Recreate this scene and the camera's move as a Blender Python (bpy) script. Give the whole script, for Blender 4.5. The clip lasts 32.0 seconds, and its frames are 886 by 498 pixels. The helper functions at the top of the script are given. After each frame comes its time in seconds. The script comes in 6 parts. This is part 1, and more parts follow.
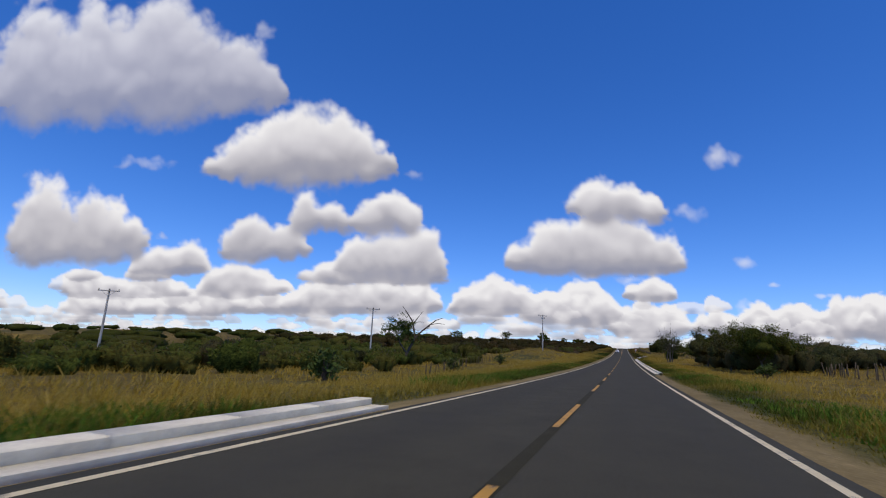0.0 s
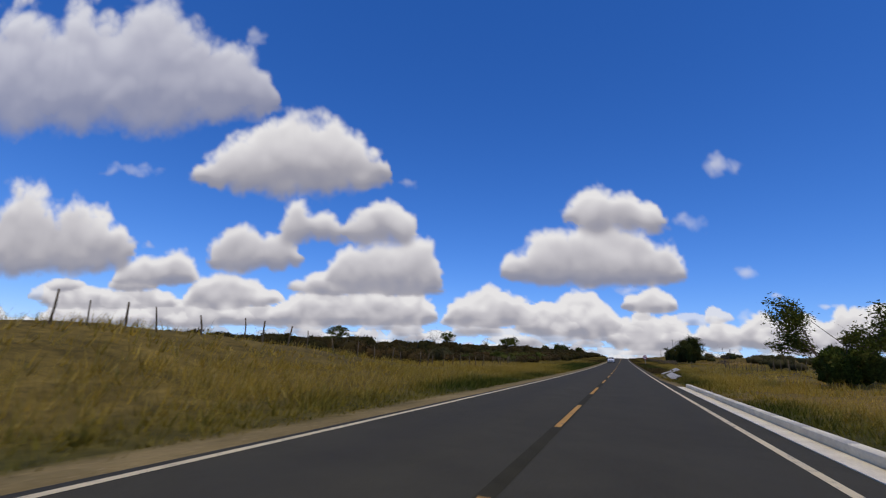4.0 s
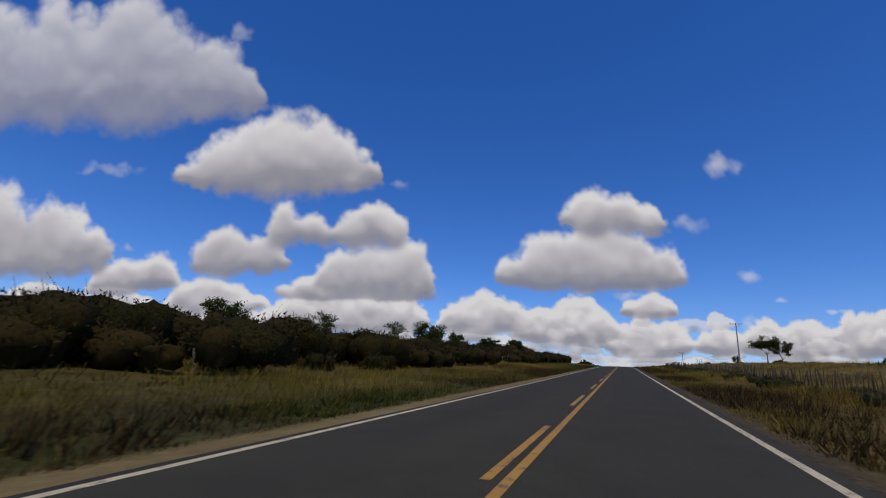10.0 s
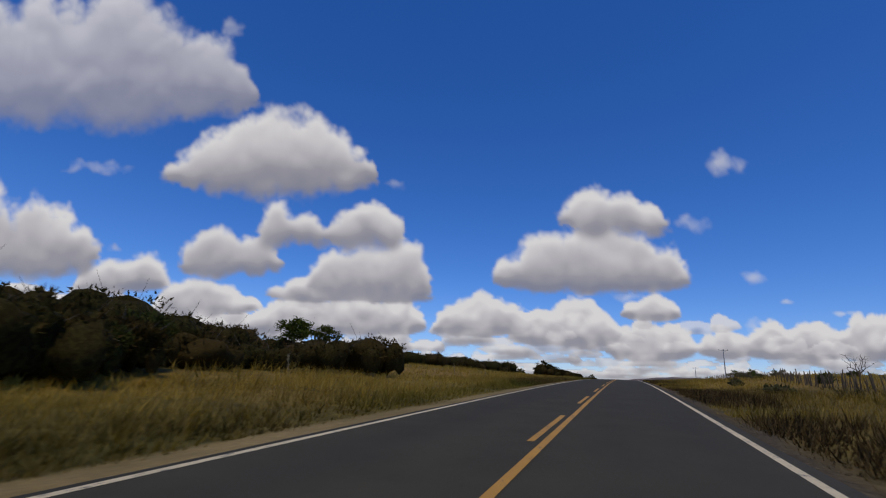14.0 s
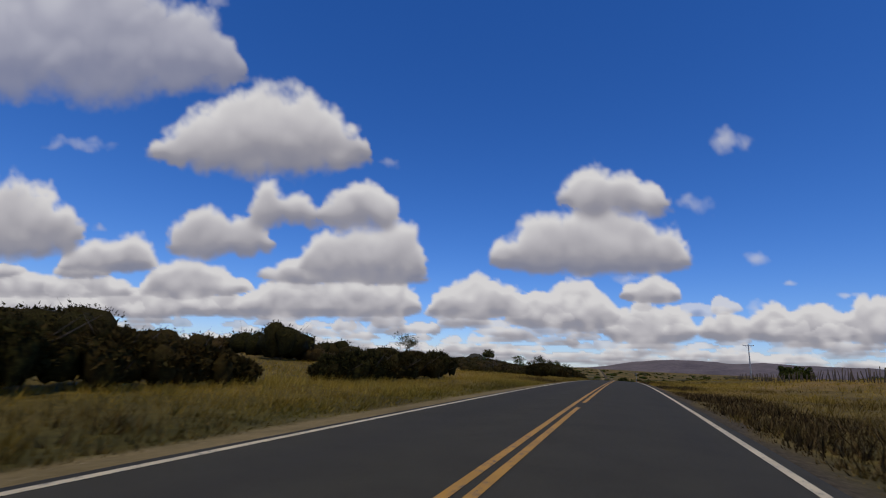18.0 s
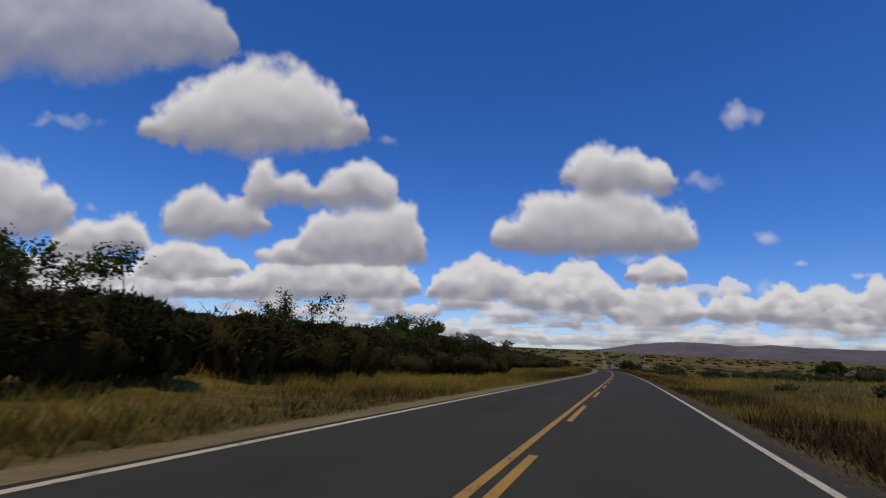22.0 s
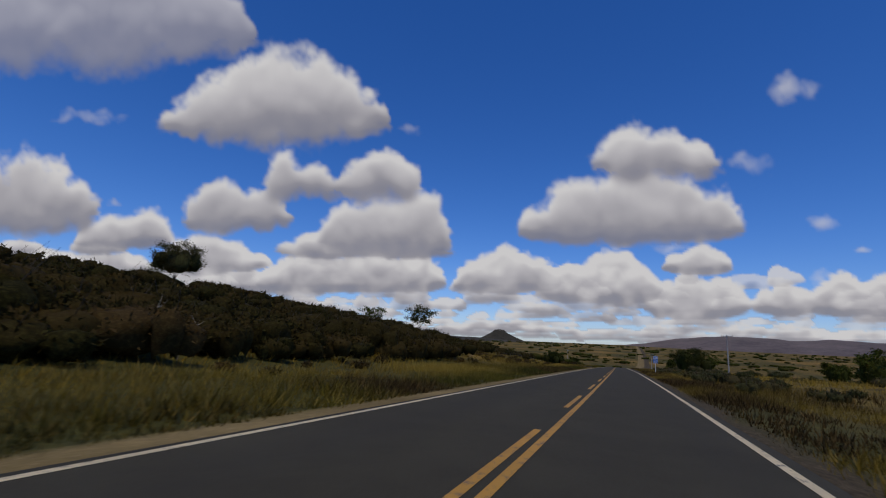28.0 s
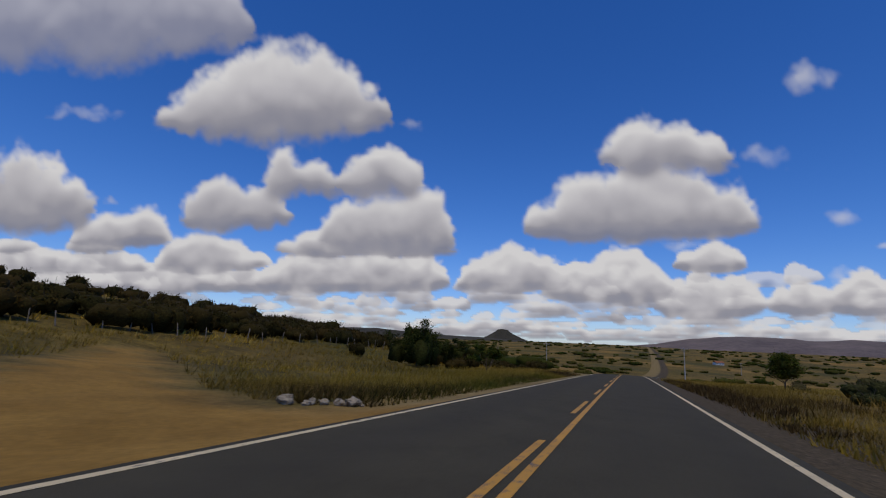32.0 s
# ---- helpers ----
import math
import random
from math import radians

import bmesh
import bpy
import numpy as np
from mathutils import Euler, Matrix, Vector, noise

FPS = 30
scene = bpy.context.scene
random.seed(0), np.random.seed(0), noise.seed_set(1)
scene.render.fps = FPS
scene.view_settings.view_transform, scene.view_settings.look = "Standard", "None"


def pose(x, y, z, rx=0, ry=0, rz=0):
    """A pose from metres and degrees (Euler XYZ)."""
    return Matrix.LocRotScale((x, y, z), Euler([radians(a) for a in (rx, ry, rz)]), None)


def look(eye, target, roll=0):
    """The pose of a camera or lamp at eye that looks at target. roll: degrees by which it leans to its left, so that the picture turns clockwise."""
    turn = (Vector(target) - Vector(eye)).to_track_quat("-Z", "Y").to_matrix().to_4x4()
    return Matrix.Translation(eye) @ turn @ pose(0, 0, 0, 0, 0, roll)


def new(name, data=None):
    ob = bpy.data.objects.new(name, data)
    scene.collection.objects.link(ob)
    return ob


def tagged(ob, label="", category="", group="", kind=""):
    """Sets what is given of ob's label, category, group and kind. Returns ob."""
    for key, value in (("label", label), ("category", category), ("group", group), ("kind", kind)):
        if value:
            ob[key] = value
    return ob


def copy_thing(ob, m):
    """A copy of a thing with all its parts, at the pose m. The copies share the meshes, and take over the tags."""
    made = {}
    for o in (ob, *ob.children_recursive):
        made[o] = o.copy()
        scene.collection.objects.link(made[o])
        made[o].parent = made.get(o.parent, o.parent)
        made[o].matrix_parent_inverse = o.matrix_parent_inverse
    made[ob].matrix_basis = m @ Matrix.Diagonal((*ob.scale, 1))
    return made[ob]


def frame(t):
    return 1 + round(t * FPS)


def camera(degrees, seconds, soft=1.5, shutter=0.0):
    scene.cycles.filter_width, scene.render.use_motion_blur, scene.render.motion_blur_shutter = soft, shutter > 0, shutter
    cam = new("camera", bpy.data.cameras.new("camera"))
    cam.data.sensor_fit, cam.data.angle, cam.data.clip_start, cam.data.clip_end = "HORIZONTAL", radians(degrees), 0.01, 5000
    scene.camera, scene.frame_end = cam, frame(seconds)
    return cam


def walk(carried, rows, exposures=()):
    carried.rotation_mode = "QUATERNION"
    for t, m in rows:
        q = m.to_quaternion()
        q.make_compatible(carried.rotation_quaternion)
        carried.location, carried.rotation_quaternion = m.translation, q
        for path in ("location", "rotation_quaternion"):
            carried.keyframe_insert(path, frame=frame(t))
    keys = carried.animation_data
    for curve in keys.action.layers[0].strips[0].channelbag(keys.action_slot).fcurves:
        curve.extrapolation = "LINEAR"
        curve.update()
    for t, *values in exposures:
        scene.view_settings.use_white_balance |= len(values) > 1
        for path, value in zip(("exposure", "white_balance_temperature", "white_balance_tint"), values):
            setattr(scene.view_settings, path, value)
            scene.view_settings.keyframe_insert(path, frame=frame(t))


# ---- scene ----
cam = camera(85.4, 32.0, soft=1.1, shutter=0.08)

# ---- the line of the road: metres along it, slope, heading in degrees ----
S_KEYS = [-400, 0, 28, 56, 84, 112, 140, 168, 196, 224, 252, 280, 308, 336, 364, 392, 420, 448, 476, 504, 532, 560, 588, 616, 644, 672, 700, 728, 756, 784, 812, 840, 868, 896, 930, 960, 985, 1010, 1040, 1100, 1180, 1254, 1350, 1600, 1900, 2200, 4500]
SLOPES = [0.0, 0.0011, 0.0073, 0.0158, 0.0208, 0.0238, 0.0279, 0.0321, 0.0346, 0.0363, 0.0373, 0.0391, 0.0418, 0.0422, 0.0421, 0.0397, 0.0324, 0.023, 0.0159, 0.0075, -0.003, -0.0125, -0.0185, -0.0245, -0.029, -0.0304, -0.0292, -0.0284, -0.0272, -0.0267, -0.0285, -0.0312, -0.034, -0.0348, -0.0345, -0.0365, -0.052, -0.066, -0.068, -0.056, -0.026, -0.002, 0.018, 0.024, 0.016, 0.01, 0]
HEADS = [-0.3, -0.3, -0.27, -0.24, -0.26, -0.23, -0.14, -0.13, -0.27, -0.42, -0.39, -0.26, -0.18, -0.13, -0.11, -0.15, -0.15, -0.09, -0.0, 0.05, -0.01, -0.11, -0.19, -0.27, -0.48, -0.95, -1.71, -2.62, -3.48, -4.16, -4.58, -4.73, -4.76, -4.81, -4.81, -4.8, -4.3, -3.6, -2.5, -0.6, 0.9, 0.2, -2.2, -3.0, -3.2, -3.2, -3.2]

STEP = 2.0
S_GRID = np.arange(-400.0, 4500.0, STEP)


def smooth(v, n=31):
    k = np.hanning(n)
    return np.convolve(np.pad(v, n // 2, "edge"), k / k.sum(), "valid")


SLOPE = smooth(np.interp(S_GRID, S_KEYS, SLOPES))
HEAD = np.radians(smooth(np.interp(S_GRID, S_KEYS, HEADS)))
ZERO = int(400 / STEP)
XC, YC, ZC = (np.cumsum(v) * STEP for v in (np.sin(HEAD), np.cos(HEAD), SLOPE))
XC, YC, ZC = XC - XC[ZERO], YC - YC[ZERO], ZC - ZC[ZERO]
LANE = 3.12          # width of the right lane
LANE_LEFT = 3.20     # width of the left lane
EYE = 1.12           # the lens over the lane
SPEED = 28.0         # metres a second


def along(s, d):
    """Plan place (x, y) and road level z at s along the road and d to its right; takes arrays."""
    s, d = np.asarray(s, float), np.asarray(d, float)
    a = np.interp(s, S_GRID, HEAD)
    return np.interp(s, S_GRID, XC) + d * np.cos(a), np.interp(s, S_GRID, YC) - d * np.sin(a), np.interp(s, S_GRID, ZC)


def heading(s):
    return -math.degrees(float(np.interp(s, S_GRID, HEAD)))


# ---- the camera's way: seconds, metres right of the centre line, turn to the left, tilt ----
ROWS = [
    (0.0, 1.10, 21.03, 12.47), (0.5, 1.09, 21.03, 12.57), (1.0, 1.09, 21.04, 13.08), (1.5, 1.09, 20.95, 12.97), (2.0, 1.08, 20.89, 13.78),
    (2.5, 1.07, 20.96, 13.78), (3.0, 1.07, 21.01, 13.78), (3.5, 1.09, 20.99, 13.77), (4.0, 1.10, 20.93, 13.91), (4.5, 1.11, 20.86, 14.06),
    (5.0, 1.13, 20.77, 14.20), (5.5, 1.15, 20.71, 14.34), (6.0, 1.16, 20.71, 14.33), (6.5, 1.16, 20.77, 14.64), (7.0, 1.16, 20.88, 14.63),
    (7.5, 1.16, 20.99, 14.52), (8.0, 1.15, 21.08, 14.51), (8.5, 1.14, 21.08, 14.90), (9.0, 1.14, 21.00, 14.80), (9.5, 1.13, 20.88, 14.39),
    (10.0, 1.14, 20.80, 14.80), (10.5, 1.15, 20.79, 15.01), (11.0, 1.16, 20.81, 15.12), (11.5, 1.17, 20.80, 15.02), (12.0, 1.18, 20.76, 14.93),
    (12.5, 1.19, 20.73, 15.14), (13.0, 1.21, 20.77, 14.95), (13.5, 1.22, 20.83, 15.06), (14.0, 1.23, 20.90, 15.18), (14.5, 1.24, 20.93, 14.79),
    (15.0, 1.25, 20.93, 14.50), (15.5, 1.27, 20.91, 14.22), (16.0, 1.28, 20.90, 13.93), (16.5, 1.29, 20.87, 13.63), (17.0, 1.31, 20.84, 13.52),
    (17.5, 1.32, 20.81, 13.29), (18.0, 1.33, 20.79, 13.22), (18.5, 1.34, 20.85, 12.85), (19.0, 1.35, 20.93, 12.47), (19.5, 1.35, 21.02, 12.34),
    (20.0, 1.32, 21.10, 11.92), (20.5, 1.29, 21.13, 11.72), (21.0, 1.25, 21.17, 11.33), (21.5, 1.21, 21.23, 11.33), (22.0, 1.16, 21.23, 11.22),
    (22.5, 1.13, 21.25, 10.59), (23.0, 1.11, 21.39, 10.56), (23.5, 1.09, 21.60, 10.49), (24.0, 1.07, 21.83, 10.30), (24.5, 1.05, 22.18, 10.30),
    (25.0, 1.05, 22.67, 10.67), (25.5, 1.09, 23.14, 10.50), (26.0, 1.14, 23.56, 10.46), (26.5, 1.20, 23.97, 10.46), (27.0, 1.24, 24.37, 10.50),
    (27.5, 1.29, 24.77, 10.53), (28.0, 1.34, 25.05, 10.57), (28.5, 1.33, 25.36, 10.68), (29.0, 1.32, 25.66, 10.48), (29.5, 1.32, 25.88, 10.35),
    (30.0, 1.30, 25.92, 10.31), (30.5, 1.26, 25.87, 10.48), (31.0, 1.20, 25.92, 10.43), (31.5, 1.14, 25.97, 10.06), (32.0, 1.09, 26.01, 10.66),
]

path_rows = []
for t, d, turn, tilt in ROWS:
    x, y, z = along(SPEED * t, d)
    path_rows.append((t, pose(float(x), float(y), float(z) + EYE - 0.02 * d, 90 + tilt, 0, turn) @ pose(0, 0, 0, 0, 0, 2.6)))
EXPOSURES = [(0, -0.25), (3, -0.3), (6, -0.55), (12, -0.65), (24, -0.65), (28, -0.8), (32, -0.72)]
walk(cam, path_rows, EXPOSURES)

# ---- sky, sun ----
SUN_UP, SUN_TURN = 64.0, 150.0      # degrees: height, and compass turn from the road's heading towards the right
world = bpy.data.worlds.new("sky")
scene.world = world
world.use_nodes = True
wt = world.node_tree
sky = wt.nodes.new("ShaderNodeTexSky")
sky.sky_type, sky.sun_disc = "NISHITA", False
sky.sun_elevation, sky.sun_rotation = radians(SUN_UP), radians(SUN_TURN)
sky.altitude, sky.air_density, sky.dust_density, sky.ozone_density = 600, 1.0, 0.25, 3.5
vivid = wt.nodes.new("ShaderNodeHueSaturation")
vivid.inputs["Saturation"].default_value = 1.28
wt.links.new(sky.outputs[0], vivid.inputs["Color"])
deep = wt.nodes.new("ShaderNodeMix")
deep.data_type, deep.blend_type = "RGBA", "MULTIPLY"
deep.inputs[0].default_value = 1.0
deep.inputs[7].default_value = (0.77, 0.88, 1.29, 1)
wt.links.new(vivid.outputs[0], deep.inputs[6])
wt.links.new(deep.outputs[2], wt.nodes["Background"].inputs[0])
wt.nodes["Background"].inputs[1].default_value = 0.15

sun_data = bpy.data.lights.new("sun", "SUN")
sun_data.energy, sun_data.angle, sun_data.color = 2.75, radians(0.6), (1.0, 0.86, 0.60)
sun = new("sun", sun_data)
a, b = radians(SUN_TURN), radians(SUN_UP)
way_up = Vector((math.sin(a) * math.cos(b), math.cos(a) * math.cos(b), math.sin(b)))
sun.matrix_world = look(way_up * 500, (0, 0, 0))

# ---- materials ----


def nodes_of(name):
    m = bpy.data.materials.new(name)
    m.use_nodes = True
    return m, m.node_tree, m.node_tree.nodes["Principled BSDF"]


def noise_node(t, scale, detail=4.0, rough=0.55, coord=None, kind="FBM"):
    n = t.nodes.new("ShaderNodeTexNoise")
    n.inputs["Scale"].default_value, n.inputs["Detail"].default_value, n.inputs["Roughness"].default_value = scale, detail, rough
    if coord is not None:
        t.links.new(coord, n.inputs["Vector"])
    return n.outputs["Fac"]


def ramp(t, fac, stops):
    r = t.nodes.new("ShaderNodeValToRGB")
    el = r.color_ramp.elements
    while len(el) < len(stops):
        el.new(0.5)
    for e, (p, c) in zip(el, stops):
        e.position, e.color = p, (*c, 1)
    t.links.new(fac, r.inputs[0])
    return r.outputs[0]


def blend(t, fac, a, b, how="MIX"):
    n = t.nodes.new("ShaderNodeMix")
    n.data_type, n.blend_type = "RGBA", how
    for value, slot in ((fac, 0), (a, 6), (b, 7)):
        if isinstance(value, (int, float)):
            n.inputs[slot].default_value = value
        elif isinstance(value, tuple):
            n.inputs[slot].default_value = (*value, 1)
        else:
            t.links.new(value, n.inputs[slot])
    return n.outputs[2]


def attribute(t, name):
    n = t.nodes.new("ShaderNodeAttribute")
    n.attribute_name = name
    return n.outputs["Fac"]


def bump(t, b, height, strength, distance):
    n = t.nodes.new("ShaderNodeBump")
    n.inputs["Strength"].default_value, n.inputs["Distance"].default_value = strength, distance
    t.links.new(height, n.inputs["Height"])
    t.links.new(n.outputs[0], b.inputs["Normal"])


def spot(t):
    return t.nodes.new("ShaderNodeNewGeometry").outputs["Position"]


def surface(name, low, high, coarse=1.5, fine=25.0, rough=0.9, metal=0.0, relief=0.3, depth=0.01, spec=0.12):
    """A plain surface: two colours mixed by coarse stains and fine grain, with a little relief."""
    m, t, b = nodes_of(name)
    p = spot(t)
    c = noise_node(t, coarse, 5, 0.6, p)
    f = noise_node(t, fine, 3, 0.6, p)
    base = ramp(t, c, [(0.3, low), (0.7, high)])
    t.links.new(blend(t, 0.35, base, ramp(t, f, [(0.3, tuple(0.7 * v for v in low)), (0.75, high)])), b.inputs["Base Color"])
    b.inputs["Roughness"].default_value, b.inputs["Metallic"].default_value = rough, metal
    b.inputs["Specular IOR Level"].default_value = spec
    if relief:
        bump(t, b, f, relief, depth)
    return m


def asphalt():
    m, t, b = nodes_of("asphalt")
    p = spot(t)
    big = noise_node(t, 0.12, 4, 0.6, p)
    mid = noise_node(t, 0.9, 5, 0.65, p)
    fine = noise_node(t, 60, 3, 0.7, p)
    stone = t.nodes.new("ShaderNodeTexVoronoi")
    stone.inputs["Scale"].default_value = 90
    t.links.new(p, stone.inputs["Vector"])
    c = ramp(t, big, [(0.3, (0.056, 0.051, 0.031)), (0.7, (0.071, 0.065, 0.041))])
    c = blend(t, 0.65, c, ramp(t, mid, [(0.32, (0.042, 0.038, 0.023)), (0.5, (0.062, 0.057, 0.035)), (0.75, (0.084, 0.077, 0.048))]))
    c = blend(t, 0.42, c, ramp(t, fine, [(0.35, (0.022, 0.019, 0.012)), (0.7, (0.090, 0.080, 0.054))]))
    # long sealed cracks and darker oily patches
    crack = noise_node(t, 0.55, 6, 0.6, p)
    line = ramp(t, crack, [(0.490, (0, 0, 0)), (0.497, (0.4, 0.4, 0.4)), (0.503, (0.4, 0.4, 0.4)), (0.510, (0, 0, 0))])
    where = noise_node(t, 0.05, 3, 0.5, p)
    c = blend(t, blend(t, 1.0, line, ramp(t, where, [(0.58, (0, 0, 0)), (0.68, (1, 1, 1))]), "MULTIPLY"), c, (0.020, 0.018, 0.011))
    # wheel tracks polished darker, from the distance to the centre line
    lane = t.nodes.new("ShaderNodeAttribute")
    lane.attribute_name = "track"
    c = blend(t, lane.outputs["Fac"], c, blend(t, 0.5, c, (0.038, 0.035, 0.027)))
    t.links.new(c, b.inputs["Base Color"])
    b.inputs["Roughness"].default_value = 0.9
    b.inputs["Specular IOR Level"].default_value = 0.12
    bump(t, b, stone.outputs["Distance"], 0.35, 0.006)
    return m


def paint(name, col, worn):
    """Road paint, worn through to the asphalt in spots."""
    m, t, b = nodes_of(name)
    p = spot(t)
    wear = noise_node(t, 7, 6, 0.75, p)
    grime = noise_node(t, 1.1, 4, 0.6, p)
    c = blend(t, ramp(t, grime, [(0.35, (0, 0, 0)), (0.75, (0.55, 0.55, 0.55))]), col, tuple(0.55 * v for v in col))
    c = blend(t, ramp(t, wear, [(worn, (1, 1, 1)), (worn + 0.08, (0, 0, 0))]), c, (0.075, 0.072, 0.068))
    t.links.new(c, b.inputs["Base Color"])
    b.inputs["Roughness"].default_value = 0.7
    return m


def soil():
    """Ground: dry grass litter, green patches and sandy dirt (attributes dirt and green)."""
    m, t, b = nodes_of("soil")
    p = spot(t)
    big = noise_node(t, 0.035, 5, 0.6, p)
    mid = noise_node(t, 0.35, 5, 0.65, p)
    fine = noise_node(t, 9, 4, 0.7, p)
    straw = ramp(t, mid, [(0.28, (0.080, 0.056, 0.013)), (0.5, (0.17, 0.118, 0.026)), (0.72, (0.26, 0.180, 0.042))])
    green = ramp(t, mid, [(0.3, (0.034, 0.036, 0.007)), (0.7, (0.088, 0.088, 0.018))])
    c = blend(t, attribute(t, "green"), straw, green)
    c = blend(t, ramp(t, big, [(0.5, (0, 0, 0)), (0.68, (0.55, 0.55, 0.55))]), c, (0.050, 0.045, 0.022))
    fields = noise_node(t, 0.011, 4, 0.6, p)
    c = blend(t, ramp(t, fields, [(0.40, (0.75, 0.75, 0.75)), (0.47, (0, 0, 0)), (0.56, (0, 0, 0)), (0.62, (0.8, 0.8, 0.8))]), c, ramp(t, fields, [(0.5, (0.062, 0.066, 0.018)), (0.56, (0.30, 0.185, 0.050))]))
    sand = ramp(t, mid, [(0.3, (0.17, 0.124, 0.045)), (0.7, (0.29, 0.214, 0.088))])
    sand = blend(t, ramp(t, fine, [(0.62, (0, 0, 0)), (0.7, (0.6, 0.6, 0.6))]), sand, (0.33, 0.27, 0.18))
    grit = ramp(t, fine, [(0.3, (0.048, 0.036, 0.019)), (0.55, (0.084, 0.065, 0.037)), (0.75, (0.14, 0.112, 0.068))])
    sand = blend(t, attribute(t, "gravel"), sand, grit)
    clay = blend(t, attribute(t, "clay"), sand, ramp(t, mid, [(0.3, (0.21, 0.120, 0.026)), (0.7, (0.31, 0.185, 0.044))]))
    c = blend(t, attribute(t, "dirt"), c, clay)
    tuft = noise_node(t, 2.2, 6, 0.75, p)
    bare = t.nodes.new("ShaderNodeMath")
    bare.operation = "MULTIPLY_ADD"
    t.links.new(attribute(t, "dirt"), bare.inputs[0])
    bare.inputs[1].default_value, bare.inputs[2].default_value = -0.55, 0.75
    c = blend(t, bare.outputs[0], c, blend(t, 1.0, c, ramp(t, tuft, [(0.36, (0.35, 0.38, 0.35)), (0.64, (1.35, 1.3, 1.25))]), "MULTIPLY"))
    c = blend(t, 0.4, c, blend(t, 1.0, c, ramp(t, fine, [(0.3, (0.45, 0.45, 0.45)), (0.7, (1.3, 1.3, 1.3))]), "MULTIPLY"))
    t.links.new(c, b.inputs["Base Color"])
    b.inputs["Roughness"].default_value = 0.96
    b.inputs["Specular IOR Level"].default_value = 0.1
    bump(t, b, tuft, 0.5, 0.05)
    return m


def leaf_material(name, dark, light, dry, through_light=0.25):
    """Leaves: each one a shade of its own, some dry, letting a little light through."""
    m, t, b = nodes_of(name)
    isle = t.nodes.new("ShaderNodeNewGeometry").outputs["Random Per Island"]
    c = ramp(t, isle, [(0.0, dark), (0.55, light), (0.93, tuple(1.25 * v for v in light)), (1.0, dry)])
    c = blend(t, attribute(t, "tint"), c, blend(t, 0.6, c, dry))
    # the dense inner part of a bush: noise paints leaf clusters and shaded gaps
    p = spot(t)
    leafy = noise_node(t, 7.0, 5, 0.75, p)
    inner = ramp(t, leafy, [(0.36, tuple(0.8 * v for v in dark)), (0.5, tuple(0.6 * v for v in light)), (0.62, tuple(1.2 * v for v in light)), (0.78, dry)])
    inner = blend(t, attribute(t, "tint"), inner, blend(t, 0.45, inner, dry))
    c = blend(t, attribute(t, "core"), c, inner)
    bump(t, b, leafy, 0.4, 0.06)
    t.links.new(c, b.inputs["Base Color"])
    b.inputs["Roughness"].default_value = 0.85
    b.inputs["Specular IOR Level"].default_value = 0.05
    tr = t.nodes.new("ShaderNodeBsdfTranslucent")
    t.links.new(c, tr.inputs["Color"])
    mix = t.nodes.new("ShaderNodeMixShader")
    mix.inputs[0].default_value = through_light
    out = t.nodes["Material Output"]
    t.links.new(b.outputs[0], mix.inputs[1])
    t.links.new(tr.outputs[0], mix.inputs[2])
    t.links.new(mix.outputs[0], out.inputs["Surface"])
    return m


def grass_material():
    m, t, b = nodes_of("dry_grass")
    isle = t.nodes.new("ShaderNodeNewGeometry").outputs["Random Per Island"]
    straw = ramp(t, isle, [(0.0, (0.30, 0.185, 0.022)), (0.5, (0.52, 0.345, 0.042)), (1.0, (0.62, 0.45, 0.11))])
    green = ramp(t, isle, [(0.0, (0.034, 0.046, 0.006)), (0.6, (0.088, 0.108, 0.012)), (1.0, (0.18, 0.16, 0.030))])
    brown = ramp(t, isle, [(0.0, (0.016, 0.011, 0.005)), (0.5, (0.060, 0.038, 0.013)), (0.8, (0.13, 0.082, 0.027)), (1.0, (0.24, 0.155, 0.056))])
    c = blend(t, attribute(t, "green"), straw, green)
    c = blend(t, attribute(t, "brown"), c, brown)
    t.links.new(c, b.inputs["Base Color"])
    b.inputs["Roughness"].default_value = 0.85
    b.inputs["Specular IOR Level"].default_value = 0.05
    tr = t.nodes.new("ShaderNodeBsdfTranslucent")
    t.links.new(c, tr.inputs["Color"])
    mix = t.nodes.new("ShaderNodeMixShader")
    mix.inputs[0].default_value = 0.42
    t.links.new(b.outputs[0], mix.inputs[1])
    t.links.new(tr.outputs[0], mix.inputs[2])
    t.links.new(mix.outputs[0], t.nodes["Material Output"].inputs["Surface"])
    return m


M_ASPHALT = asphalt()
M_SEAL = surface("tar_seal", (0.034, 0.031, 0.018), (0.052, 0.047, 0.028), 2.0, 60, 0.9, spec=0.05)
M_WHITE = paint("white_road_paint", (0.70, 0.58, 0.33), 0.36)
M_YELLOW = paint("yellow_road_paint", (0.52, 0.265, 0.024), 0.37)
M_SOIL = soil()
M_GRASS = grass_material()
M_WEED = leaf_material("fresh_weed", (0.045, 0.085, 0.008), (0.12, 0.20, 0.020), (0.22, 0.20, 0.04), 0.4)
M_WEED_DARK = leaf_material("dark_weed", (0.022, 0.034, 0.006), (0.062, 0.080, 0.013), (0.13, 0.10, 0.03), 0.25)
M_CONCRETE = surface("concrete", (0.30, 0.285, 0.25), (0.52, 0.50, 0.45), 1.2, 30, 0.9)
M_LIME = surface("whitewashed_concrete", (0.60, 0.53, 0.39), (0.86, 0.79, 0.60), 1.6, 22, 0.88)
M_BARK = surface("bark", (0.055, 0.042, 0.032), (0.15, 0.12, 0.09), 3, 40, 0.95, relief=0.7, depth=0.02)
